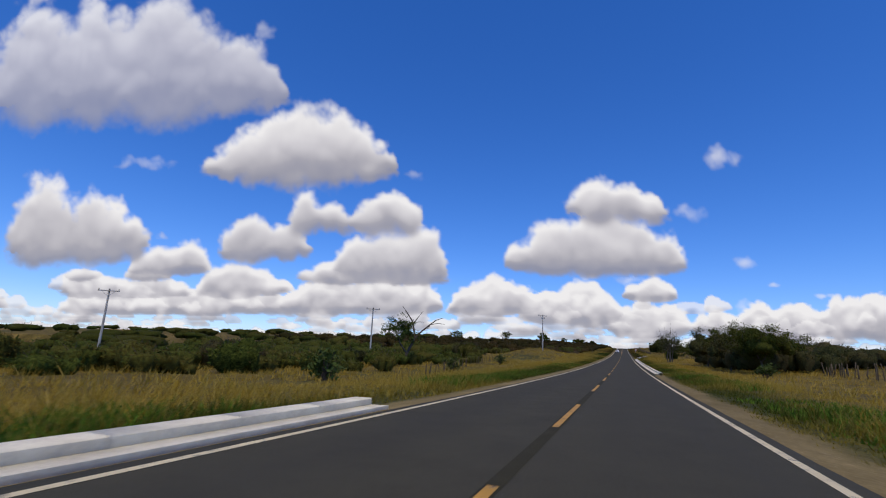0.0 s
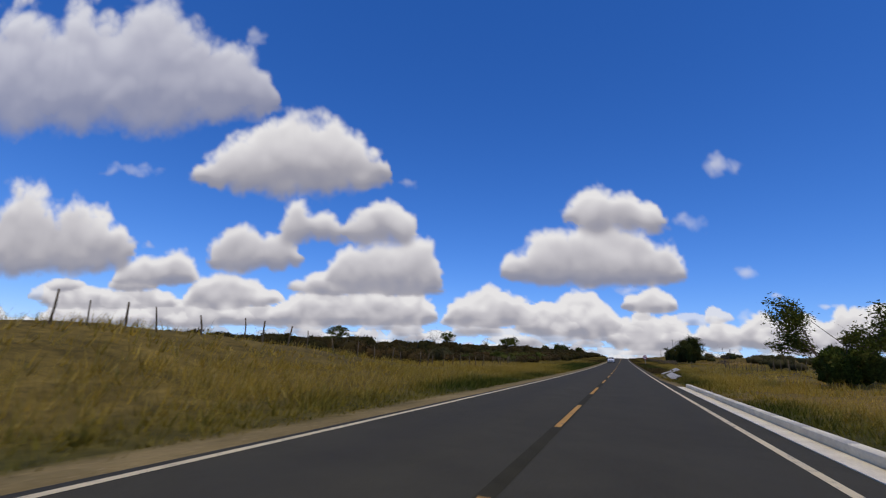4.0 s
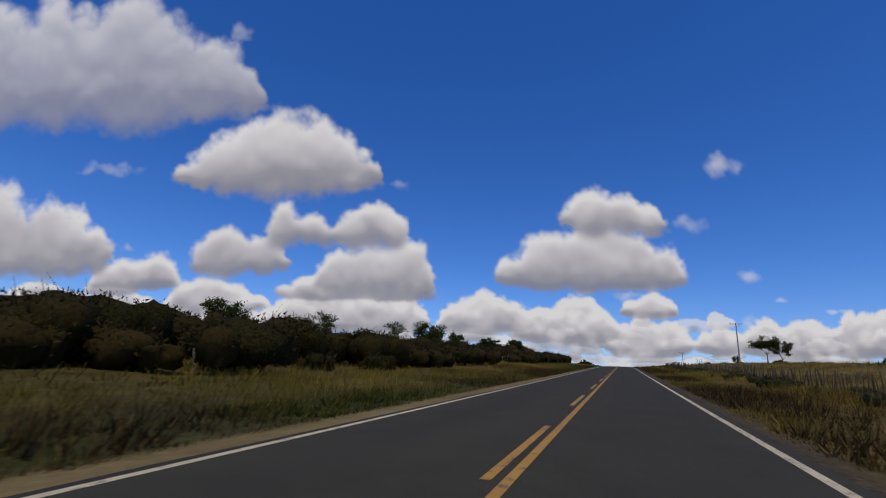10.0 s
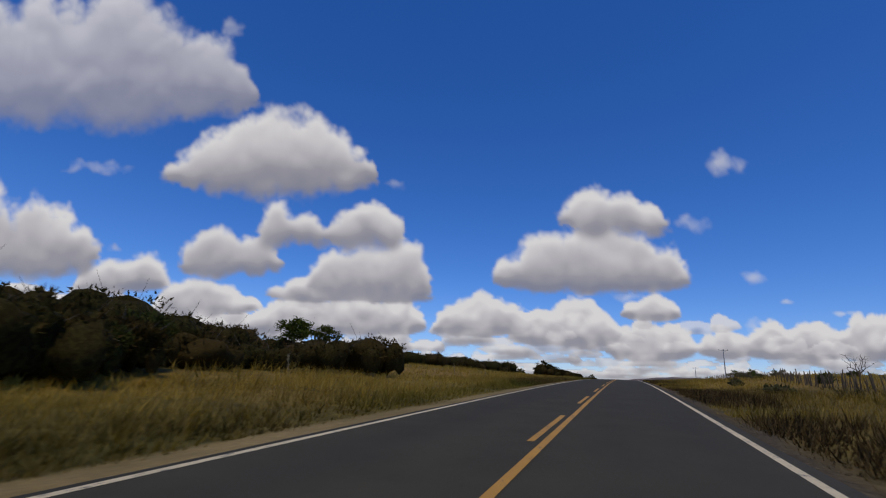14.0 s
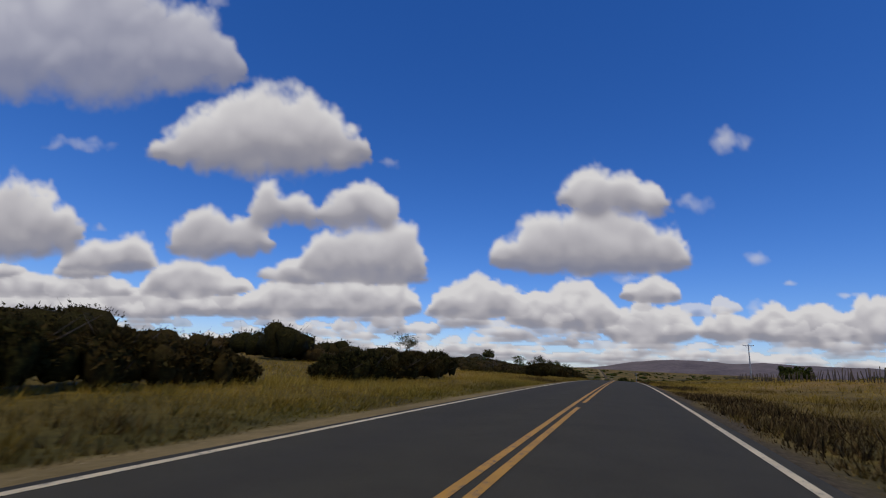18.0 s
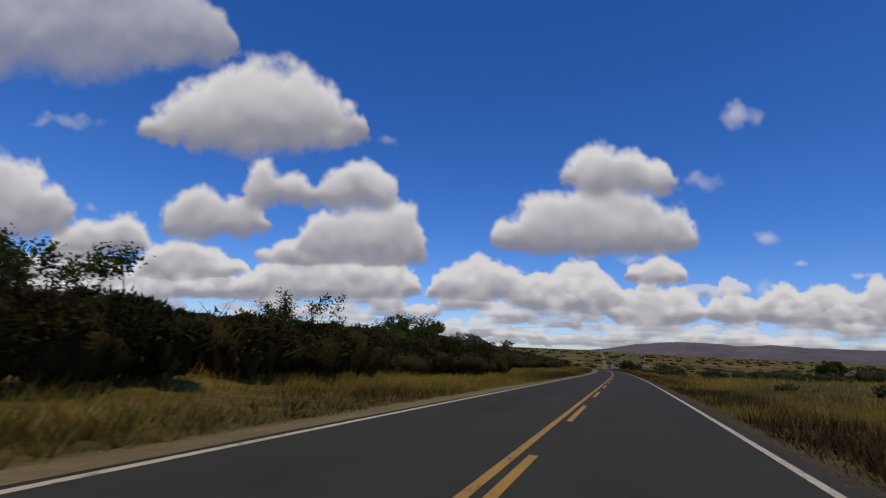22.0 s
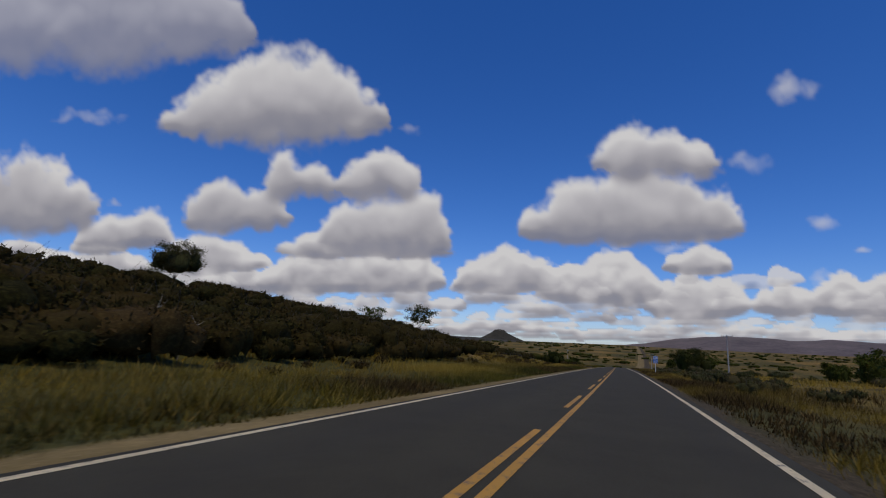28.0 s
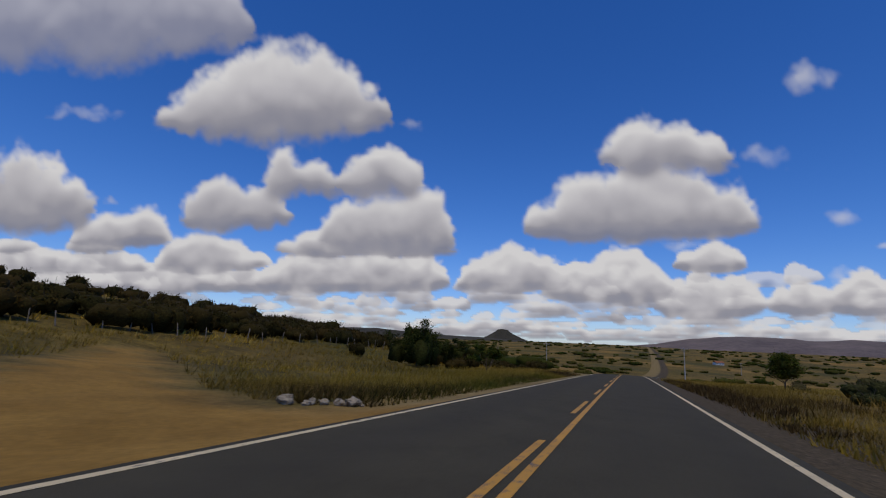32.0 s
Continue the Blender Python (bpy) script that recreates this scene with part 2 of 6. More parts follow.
M_PALE_BARK = surface("pale_bark", (0.085, 0.070, 0.048), (0.20, 0.165, 0.115), 3, 40, 0.95, relief=0.6, depth=0.02)
M_POST = surface("weathered_wood", (0.10, 0.085, 0.068), (0.30, 0.26, 0.21), 2, 35, 0.95, relief=0.6, depth=0.01)
M_STAKE = surface("grey_stake_wood", (0.060, 0.044, 0.026), (0.17, 0.130, 0.080), 2, 35, 0.95, relief=0.6, depth=0.01)
M_STEEL = surface("galvanised_steel", (0.30, 0.30, 0.30), (0.46, 0.46, 0.46), 3, 40, 0.45, 0.8, 0.1, 0.003)
M_LEAF = leaf_material("leaf", (0.026, 0.037, 0.007), (0.076, 0.100, 0.016), (0.13, 0.085, 0.023), 0.4)
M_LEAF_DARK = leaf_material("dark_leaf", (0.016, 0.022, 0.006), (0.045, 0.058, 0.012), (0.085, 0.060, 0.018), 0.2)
M_LEAF_FRESH = leaf_material("fresh_leaf", (0.022, 0.042, 0.010), (0.075, 0.115, 0.026), (0.13, 0.11, 0.04))
M_LEAF_OLIVE = leaf_material("olive_leaf", (0.028, 0.031, 0.011), (0.078, 0.084, 0.028), (0.14, 0.10, 0.045), 0.35)
# thorn scrub leaf, its colour darkened further to take in cloud shade
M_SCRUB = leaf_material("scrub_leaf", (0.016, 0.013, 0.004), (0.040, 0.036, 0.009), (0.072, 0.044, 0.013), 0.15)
M_SCRUB_GREEN = leaf_material("green_scrub_leaf", (0.026, 0.038, 0.007), (0.096, 0.122, 0.021), (0.15, 0.105, 0.026), 0.35)
M_SCRUB_BROWN = leaf_material("brown_scrub_leaf", (0.028, 0.020, 0.008), (0.070, 0.051, 0.017), (0.11, 0.064, 0.022), 0.2)
M_ROCK = surface("pale_rock", (0.10, 0.085, 0.060), (0.46, 0.40, 0.30), 4.0, 14, 0.92, relief=0.7, depth=0.03)
# hill colour lightened towards lilac, which paints in the haze of distance
M_HILL = surface("hazed_hill_scrub", (0.090, 0.077, 0.080), (0.20, 0.165, 0.155), 0.006, 0.05, 0.98, relief=0.0)
M_KNOLL = surface("knoll_scrub", (0.028, 0.028, 0.022), (0.075, 0.068, 0.048), 0.012, 0.12, 0.98, relief=0.0)
M_WALL = surface("limewashed_wall", (0.62, 0.60, 0.56), (0.82, 0.80, 0.76), 0.8, 12, 0.9)
M_TILE = surface("clay_roof_tile", (0.22, 0.085, 0.045), (0.36, 0.16, 0.085), 1.5, 12, 0.9)
M_RED = surface("red_sign_film", (0.36, 0.012, 0.014), (0.46, 0.02, 0.02), 5, 60, 0.45, relief=0.0)
M_SIGN_WHITE = surface("white_sign_film", (0.62, 0.62, 0.60), (0.78, 0.78, 0.76), 3, 50, 0.45, relief=0.0)
M_BLUE = surface("blue_sign_film", (0.012, 0.095, 0.36), (0.02, 0.14, 0.46), 3, 50, 0.45, relief=0.0)
M_BLACK = surface("black_film", (0.012, 0.012, 0.012), (0.025, 0.025, 0.025), 3, 50, 0.5, relief=0.0)
M_CACTUS = surface("cactus_skin", (0.030, 0.050, 0.022), (0.07, 0.10, 0.045), 4, 30, 0.7, relief=0.4)

# ---- building helpers ----


def quick_mesh(name, verts, faces, material, values=None):
    """A mesh from arrays; faces: rows of 3 or 4 corners. values: point attributes."""
    verts, faces = np.asarray(verts, np.float32).reshape(-1, 3), np.asarray(faces, np.int32)
    n = faces.shape[1]
    me = bpy.data.meshes.new(name)
    me.vertices.add(len(verts))
    me.vertices.foreach_set("co", verts.ravel())
    me.loops.add(faces.size)
    me.loops.foreach_set("vertex_index", faces.ravel())
    me.polygons.add(len(faces))
    me.polygons.foreach_set("loop_start", np.arange(0, faces.size, n, dtype=np.int32))
    me.polygons.foreach_set("loop_total", np.full(len(faces), n, np.int32))
    for key, v in (values or {}).items():
        at = me.attributes.new(key, "FLOAT", "POINT")
        at.data.foreach_set("value", np.asarray(v, np.float32))
    if "core" in (values or {}):
        me.polygons.foreach_set("use_smooth", np.ones(len(faces), bool))
    me.update(calc_edges=True)
    me.materials.append(material)
    return me


def part(name, shape, material, parent, label=""):
    """One mesh object under a thing or a part; shape: a bmesh or a mesh."""
    if isinstance(shape, bmesh.types.BMesh):
        me = bpy.data.meshes.new(name)
        bmesh.ops.recalc_face_normals(shape, faces=shape.faces)
        shape.to_mesh(me)
        shape.free()
        me.materials.append(material)
    else:
        me = shape
    ob = new(name, me)
    ob.parent = parent
    if label:
        ob["label"] = label
    return ob


def shade_smooth(ob):
    ob.data.polygons.foreach_set("use_smooth", np.ones(len(ob.data.polygons), bool))
    return ob


def box(bm, lo, hi, bevel=0.0):
    m = Matrix.Translation([(a + b) / 2 for a, b in zip(lo, hi)]) @ Matrix.Diagonal((*[b - a for a, b in zip(lo, hi)], 1))
    v = bmesh.ops.create_cube(bm, size=1.0, matrix=m)["verts"]
    if bevel:
        bmesh.ops.bevel(bm, geom=list({e for q in v for e in q.link_edges}), offset=bevel, segments=2, profile=0.5, affect="EDGES")
    return bm


def tube(pts, radii, sides=6):
    """Vertices and quads of a tapered, bent tube."""
    pts, radii = np.asarray(pts, float), np.asarray(radii, float)
    way = np.gradient(pts, axis=0)
    way /= np.linalg.norm(way, axis=1)[:, None] + 1e-9
    side = np.cross(way, np.array([0.31, 0.95, 0.05]))
    side /= np.linalg.norm(side, axis=1)[:, None] + 1e-9
    other = np.cross(way, side)
    ang = np.linspace(0, 2 * math.pi, sides, endpoint=False)
    ring = side[:, None] * np.cos(ang)[None, :, None] + other[:, None] * np.sin(ang)[None, :, None]
    v = (pts[:, None] + ring * radii[:, None, None]).reshape(-1, 3)
    f = []
    for i in range(len(pts) - 1):
        for k in range(sides):
            f.append((i * sides + k, i * sides + (k + 1) % sides, (i + 1) * sides + (k + 1) % sides, (i + 1) * sides + k))
    return v, np.array(f, int)


def gather(pieces):
    """Join pieces of (vertices, faces)."""
    vs, fs, n = [], [], 0
    for v, f in pieces:
        vs.append(v)
        fs.append(np.asarray(f) + n)
        n += len(v)
    return np.concatenate(vs), np.concatenate(fs)


def leaf_cards(centres, size, r, flat=0.35):
    """A small bent-diamond leaf spray at each centre, turned at random."""
    n = len(centres)
    nor = r.normal(size=(n, 3))
    nor[:, 2] = np.abs(nor[:, 2]) + flat
    nor /= np.linalg.norm(nor, axis=1)[:, None]
    u = np.cross(nor, r.normal(size=(n, 3)))
    u /= np.linalg.norm(u, axis=1)[:, None] + 1e-9
    w = np.cross(nor, u)
    a = (size * r.uniform(0.6, 1.35, n))[:, None]
    b = a * r.uniform(0.35, 0.6, n)[:, None]
    v = np.stack([centres - u * a, centres + w * b - nor * a * 0.2, centres + u * a, centres - w * b - nor * a * 0.2], 1).reshape(-1, 3)
    return v, np.arange(4 * n).reshape(n, 4)


def clumps(r, n, lo, hi, wide, flat_top=0.0):
    """Centres of leaf clumps, thick towards the outside of a rough crown."""
    d = r.normal(size=(n, 3))
    d /= np.linalg.norm(d, axis=1)[:, None]
    k = r.uniform(0.35, 1.0, n) ** 0.6
    lump = 1 + 0.22 * np.sin(3 * np.arctan2(d[:, 1], d[:, 0]) + r.uniform(0, 6))
    p = d * (k * lump)[:, None]
    if flat_top:
        p[:, 2] = np.clip(p[:, 2], -0.3, 1) * (1 - flat_top)
    mid, half = (lo + hi) / 2, (hi - lo) / 2
    return p * np.array([wide, wide, half]) + np.array([0, 0, mid])


def spray(r, centres, leaves, spread):
    """Leaf places round clump centres."""
    c = np.repeat(centres, leaves, 0)
    return c + r.normal(size=c.shape) * spread * np.array([1, 1, 0.7])


def ground_at(s, d):
    """Level of the ground at s, d; takes arrays."""
    s, d = np.broadcast_arrays(np.asarray(s, float), np.asarray(d, float))
    near = np.interp(s, S_GRID, ZC)
    far = np.interp(s, S_GRID, Z_WIDE)
    k = np.clip((np.abs(d) - 45) / 260, 0, 1)
    k = k * k * (3 - 2 * k)
    base = near * (1 - k) + far * k
    left, right = np.clip(-d - 5, 0, None), np.clip(d - 5, 0, None)
    # left: a low field, a mound, then a hillside
    rise_l = np.interp(s, [-300, 0, 90, 140, 200, 300, 480, 560, 600, 640, 700, 760, 800, 860, 930, 1000, 1150], [0.0, -0.035, -0.03, 0.0, 0.0, 0.045, 0.04, 0.025, 0.025, 0.05, 0.10, 0.13, 0.17, 0.175, 0.165, 0.12, 0.02])
    lead = np.interp(s, [560, 660, 790, 885, 900, 990, 1100], [0, 5, 9, 9, 20, 20, 0])
    left = np.clip(left - lead, 0, None)
    up_l = rise_l * np.minimum(left, 60) + 0.02 * np.clip(left - 60, 0, 120) * (s > 100)
    up_l = up_l + 0.012 * np.clip(-d - 5, 0, lead)
    mound = 2.2 * np.exp(-((s - 124) / 26) ** 2 - ((d + 20) / 7.5) ** 2)
    rise_r = np.interp(s, [-300, 0, 60, 90, 145, 180, 260, 330, 480, 560, 680, 760, 900, 1000], [0.02, 0.02, 0.03, 0.065, 0.065, 0.02, 0.05, 0.075, 0.08, 0.075, 0.06, 0.0, 0.01, -0.02])
    up_r = rise_r * np.minimum(right, 28)
    fall = np.interp(s, [0, 560, 760, 1000, 1800], [0, 0, 0.075, 0.07, 0.0])
    up_r = up_r - fall * np.clip(right - 26, 0, 230)
    edge = np.clip((np.abs(d) - 3.5) / 1.6, 0, 1)
    z = base - 0.11 - 0.16 * edge + up_l + mound + up_r
    rough = 0.10 * np.sin(0.61 * s + 1.3 * d) * np.sin(0.37 * s - 0.9 * d + 1) + 0.35 * np.sin(0.071 * s + 0.11 * d) * np.sin(0.043 * s - 0.083 * d + 2)
    return z + rough * np.clip((np.abs(d) - 6) / 10, 0, 1)


k_wide = np.hanning(401)
Z_WIDE = np.convolve(np.pad(ZC, 200, "edge"), k_wide / k_wide.sum(), "valid") - 2.0


def stand(s, d, sink=0.0):
    """World place of the ground at s, d."""
    x, y, _ = along(s, d)
    return np.stack([x, y, ground_at(s, d) - sink], -1)


def wave(s, d, k, seed):
    """Smooth patches from 0 to 1 over the land."""
    a, b, c = 6.28 * np.sin(seed * 12.9), 6.28 * np.sin(seed * 78.2), 6.28 * np.sin(seed * 37.7)
    v = np.sin(k * s + a) * np.sin(1.7 * k * d + b) + 0.6 * np.sin(2.3 * k * s + 1.1 * k * d + c) + 0.35 * np.sin(5.1 * k * s - 3.7 * k * d + a + c)
    return np.clip(0.5 + 0.45 * v, 0, 1)


def green_at(s, d):
    """How green the verge is: fresh strips near the road at first, patches later."""
    broad = np.interp(s, [20, 30, 58, 70, 160, 178, 225, 240, 760, 785, 860, 885], [1.5, 2.6, 2.6, 1.5, 1.5, 3.0, 3.0, 1.5, 1.6, 2.6, 2.4, 1.5])
    near = np.exp(-((np.abs(d) - 5.3) / broad) ** 2)
    strip = np.interp(s, [-50, 0, 60, 120, 150, 175, 200, 225, 300, 480, 520, 640, 680, 1000], [0.95, 1.0, 1.0, 0.95, 0.8, 0.95, 1.0, 0.9, 0.75, 0.7, 0.45, 0.45, 0.8, 0.7]) * np.where(d > 0, np.interp(s, [240, 260], [1.0, 0.35]), 1.0)
    low = np.interp(s, [0, 200, 260, 380, 400, 505, 635, 690, 830, 880, 1020], [0.10, 0.2, 0.6, 0.55, 0.28, 0.05, 0.08, 0.42, 0.5, 0.5, 0.5])
    return np.clip(strip * near * (0.5 + 0.8 * wave(s, d, 0.13, 3)) + low * np.where(d > 0, 0.5, 1.0) * np.interp(s, [980, 1060], [1, 0.35]) * wave(s, d, 0.08, 5) + np.where((s > 980) | (np.abs(d) > 45), 0.7 * (wave(s, d, 0.013, 9) - 0.5), 0), 0, 1)


def drive_at(s, d):
    """Bare clay of the farm track that leaves to the left."""
    mouth = np.clip(1 - np.abs(s - 898 - 0.8 * (-d - 4)) / (np.interp(-d, [3, 4.5, 7, 11, 20, 26, 29], [15, 9.5, 6.0, 4.4, 3.6, 3.0, 1.0])), 0, 1) * 3
    return np.where((d < -3.4) & (d > -29), np.clip(mouth, 0, 1), 0)


# ---- the ground: one sheet to the horizon ----
gs = np.concatenate([np.arange(-320, -40, 20), np.arange(-40, 1000, 2.0), np.arange(1000, 4480, 40)])
gd = np.concatenate([np.arange(0, 3.0, 1.5), np.arange(3.0, 13, 0.5), np.arange(13, 42, 2.0), np.arange(42, 200, 10), np.arange(200, 2700, 100)])
gd = np.concatenate([-gd[:0:-1], gd])
SS, DD = np.meshgrid(gs, gd, indexing="ij")
place = stand(SS, DD)
place[..., 2] -= np.where(np.abs(DD) < 3.1, 0.12, 0)
n_s, n_d = SS.shape
idx = np.arange(n_s * n_d).reshape(n_s, n_d)
quads = np.stack([idx[:-1, :-1], idx[:-1, 1:], idx[1:, 1:], idx[1:, :-1]], -1).reshape(-1, 4)
shoulder = np.clip(1 - (np.abs(DD) + np.where(DD > 0, np.interp(SS, [150, 170, 860, 890], [0.0, 0.75, 0.75, 0.0]), 0) - np.interp(SS, [0, 250, 300, 860, 890, 1100, 1200, 2400], [4.2, 4.1, 4.35, 4.35, 5.6, 5.6, 6.0, 6.0]) - 0.35 * wave(SS, DD, 0.6, 9)) / 0.5, 0, 1)
drive = drive_at(SS, DD)
ground = new("ground", quick_mesh("ground", place, quads, M_SOIL, {
    "dirt": np.maximum(shoulder, drive).ravel(), "clay": drive.ravel(), "gravel": ((DD > 0) * np.interp(SS, [140, 190], [0.2, 1.0])).ravel(), "green": green_at(SS, DD).ravel()}))
tagged(ground, "dry grassy ground with sandy road shoulders", "ground", kind="structure")
shade_smooth(ground)

# ---- the road ----


def ribbon(name, s, rows, material, values=None):
    """A strip along the road; rows: (d, height) across it from left to right, numbers or arrays along s."""
    s = np.asarray(s, float)
    v = []
    for d, h in rows:
        x, y, z = along(s, d)
        v.append(np.stack([x, y, z + h - 0.02 * np.minimum(np.abs(d), 3.7)], -1))
    v = np.stack(v, 1)
    n, m = v.shape[:2]
    i = np.arange(n * m).reshape(n, m)
    q = np.stack([i[:-1, :-1], i[:-1, 1:], i[1:, 1:], i[1:, :-1]], -1).reshape(-1, 4)
    return quick_mesh(name, v, q, material, values)


rs = np.concatenate([np.arange(-320, -20, 10), np.arange(-20, 1000, 2.0), np.arange(1000, 1210, 10)])
cross = [-3.1, -2.4, -2.0, -1.6, -1.0, -0.5, 0, 0.5, 1.0, 1.6, 2.0, 2.4, 3.0]
left_edge = -np.interp(rs, [-20, 12, 860], [3.72, 3.40, 3.38]) - 0.05 * wave(rs, 3.0, 0.5, 6)
right_edge = np.interp(rs, [44, 48, 142, 150, 900], [3.38, 3.66, 3.66, 3.38, 3.36]) + 0.05 * wave(rs, 3.0, 0.5, 8) * ((rs < 44) | (rs > 150))
track = [0, 0, 0, 0.5, 0.8, 0.5, 0, 0.2, 0.3, 0.2, 0.5, 0.3, 0.3, 0.6, 0.3, 0, 0]
profile = [(left_edge - 0.02, -0.14), (left_edge, 0.0)] + [(d, 0.0) for d in cross] + [(right_edge, 0.0), (right_edge + 0.02, -0.14)]
road = new("road", ribbon("road", rs, profile, M_ASPHALT, {"track": np.tile(track, len(rs))}))
tagged(road, "grey worn asphalt two-lane road with painted lines", "road", kind="structure")
shade_smooth(road)
ls = np.arange(-60, 1200, 2.0)
for at in (-LANE_LEFT, LANE):
    part("edge_line", ribbon("edge_line", ls, [(at - 0.065, 0.004), (at + 0.065, 0.004)], M_WHITE), None, road, "worn white edge line")
part("tar_seal", ribbon("tar_seal", np.arange(-60, 248, 2.0), [(-0.085, 0.003), (0.085, 0.003)], M_SEAL), None, road, "dark tar strip under the centre dashes")
DASH_NO = [-8, 0, 1, 2, 8, 9, 17, 18, 30, 31, 38, 39, 72, 73, 93, 100, 107, 108, 120]
DASH_AT = [-60.4, 8.5, 18.8, 28.3, 84.6, 93.3, 166.5, 175.3, 276.6, 284.7, 342.8, 350.9, 618.0, 626.0, 787.7, 843.4, 899.2, 907.6, 1004.0]
off_centre = lambda s: np.interp(s, [745, 785, 860, 895, 915], [0.0, 0.17, 0.18, 0.02, -0.02])      # the paint wanders a little
for s0, s1, side in ((238, 520, 1), (480, 735, -1), (735, 1200, 1)):
    cs = np.arange(s0, s1, 2.0)
    part("centre_line", ribbon("centre_line", cs, [(off_centre(cs) + side * 0.105 - 0.055, 0.006), (off_centre(cs) + side * 0.105 + 0.055, 0.006)], M_YELLOW), None, road, "solid yellow centre line")
part("centre_line", ribbon("centre_line", np.arange(520, 582, 2.0), [(0.05, 0.006), (0.16, 0.006)], M_YELLOW), None, road, "solid yellow centre line")
for k in range(-5, 118):
    s = float(np.interp(k, DASH_NO, DASH_AT))
    long = 4.5 if s < 230 else 4.1
    side = float(off_centre(s)) + (0.0 if s < 236 else (-0.105 if s < 478 or s > 737 else 0.105))
    if 478 < s < 578:
        continue
    part("dash", ribbon("dash", np.linspace(s, s + long, 4), [(side - 0.055, 0.006), (side + 0.055, 0.006)], M_YELLOW), None, road)

# ---- far hills ----


def ridge(name, label, bearings, crest, near, far, foot, material, rough, seed):
    """A long hill: crest heights over bearings (degrees right of north) as seen from far; foot: level of its base."""
    r = np.random.default_rng(seed)
    az = np.radians(np.linspace(bearings[0], bearings[-1], 160))
    top = np.interp(np.degrees(az), bearings, crest)
    for f, a in ((11, 0.03), (29, 0.02), (61, 0.012)):
        top = top * (1 + a * rough * np.sin(f * az * 3 + r.uniform(0, 6)))
    rows = []
    for k in np.linspace(0, 1, 15):
        dist = near + (far - near) * k
        h = foot + (top - foot) * np.sin(min(1.0, 1.25 * k) * math.pi / 2) ** 1.4 * (1 + 0.02 * np.sin(60 * az + 9 * k))
        h = np.where(k > 0.8, h - (k - 0.8) * 2.5 * (top - foot), h)
        rows.append(np.stack([np.sin(az) * dist, np.cos(az) * dist + 500, h], -1))
    v = np.stack(rows, 0)
    n, m = v.shape[:2]
    i = np.arange(n * m).reshape(n, m)
    q = np.stack([i[:-1, :-1], i[:-1, 1:], i[1:, 1:], i[1:, :-1]], -1).reshape(-1, 4)
    ob = new(name, quick_mesh(name, v, q, material))
    shade_smooth(ob)
    return tagged(ob, label, "hill", kind="structure")


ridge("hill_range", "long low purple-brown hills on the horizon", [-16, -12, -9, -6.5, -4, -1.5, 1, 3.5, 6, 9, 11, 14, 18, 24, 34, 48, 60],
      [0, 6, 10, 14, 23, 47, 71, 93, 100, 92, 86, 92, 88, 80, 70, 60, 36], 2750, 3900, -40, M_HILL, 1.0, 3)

# ---- clouds: a far backdrop that leans over the land, laid out from the middle of the way ----
# each cumulus: its base level, then the domes that rise from it (middle, half width, height)
CUMULI = [
    (294, (468, 102, 158), (540, 90, 128), (390, 100, 96), (606, 54, 76), (318, 54, 42), (642, 26, 34)),
    (148, (330, 105, 150), (190, 150, 250), (40, 130, 230), (405, 40, 62), (-90, 120, 240), (260, 90, 60)),
    (452, (372, 60, 86), (436, 52, 66), (330, 32, 46), (480, 16, 30)),
    (402, (484, 46, 78), (532, 44, 56)), (402, (632, 66, 66), (676, 36, 54), (585, 30, 40)),
    (492, (652, 92, 98), (706, 44, 98), (582, 56, 82), (740, 26, 44)), (508, (555, 98, 42), (668, 100, 44)),
    (562, (520, 80, 64), (622, 110, 60), (705, 46, 60), (460, 40, 40)),
    (442, (28, 60, 132), (78, 50, 106), (126, 34, 78), (-70, 90, 170), (40, 100, 60)),
    (484, (236, 56, 60), (182, 52, 50), (135, 28, 30)), (528, (332, 76, 66), (392, 42, 42), (290, 38, 54), (430, 24, 22)),
    (500, (150, 52, 30), (18, 44, 26)), (532, (60, 110, 38), (170, 84, 32)), (566, (268, 120, 48), (180, 100, 36), (60, 120, 38), (390, 110, 34)),
    (564, (848, 82, 66), (852, 26, 76), (900, 46, 46), (800, 40, 44)), (582, (1022, 60, 82), (945, 60, 56), (1066, 34, 46)),
    (382, (1045, 70, 78), (1106, 40, 72), (1150, 46, 42)), (480, (1046, 104, 122), (1126, 78, 100), (962, 66, 98), (1182, 46, 60), (902, 36, 50)),
    (542, (1160, 50, 42), (1120, 26, 26)), (608, (1146, 68, 62), (1194, 42, 58), (1104, 38, 46)),
    (608, (1290, 58, 42), (1368, 56, 58), (1440, 58, 64), (1540, 58, 74), (1486, 44, 46), (1620, 80, 84), (1720, 90, 80), (1850, 120, 76)),
]
SCRAPS = [(1290, 256, 38, 24), (1340, 465, 30, 14), (1335, 552, 20, 20), (185, 405, 18, 9), (470, 445, 22, 14), (1110, 500, 34, 11), (1495, 528, 22, 6), (690, 296, 26, 13), (150, 262, 66, 14), (1230, 370, 34, 20), (1395, 506, 16, 6), (395, 2, 24, 26)]


def lattice(x, y, period, seed):
    """Smooth random field between -1 and 1 with lumps of that size."""
    r = np.random.default_rng(seed)
    table = r.uniform(-1, 1, (64, 64))
    u, v = x / period + 17.3 * seed, y / period + 9.1 * seed
    i, j = np.floor(u).astype(int), np.floor(v).astype(int)
    fu, fv = u - i, v - j
    fu, fv = fu * fu * (3 - 2 * fu), fv * fv * (3 - 2 * fv)
    at = lambda a, b: table[a % 64, b % 64]
    return (at(i, j) * (1 - fu) + at(i + 1, j) * fu) * (1 - fv) + (at(i, j + 1) * (1 - fu) + at(i + 1, j + 1) * fu) * fv


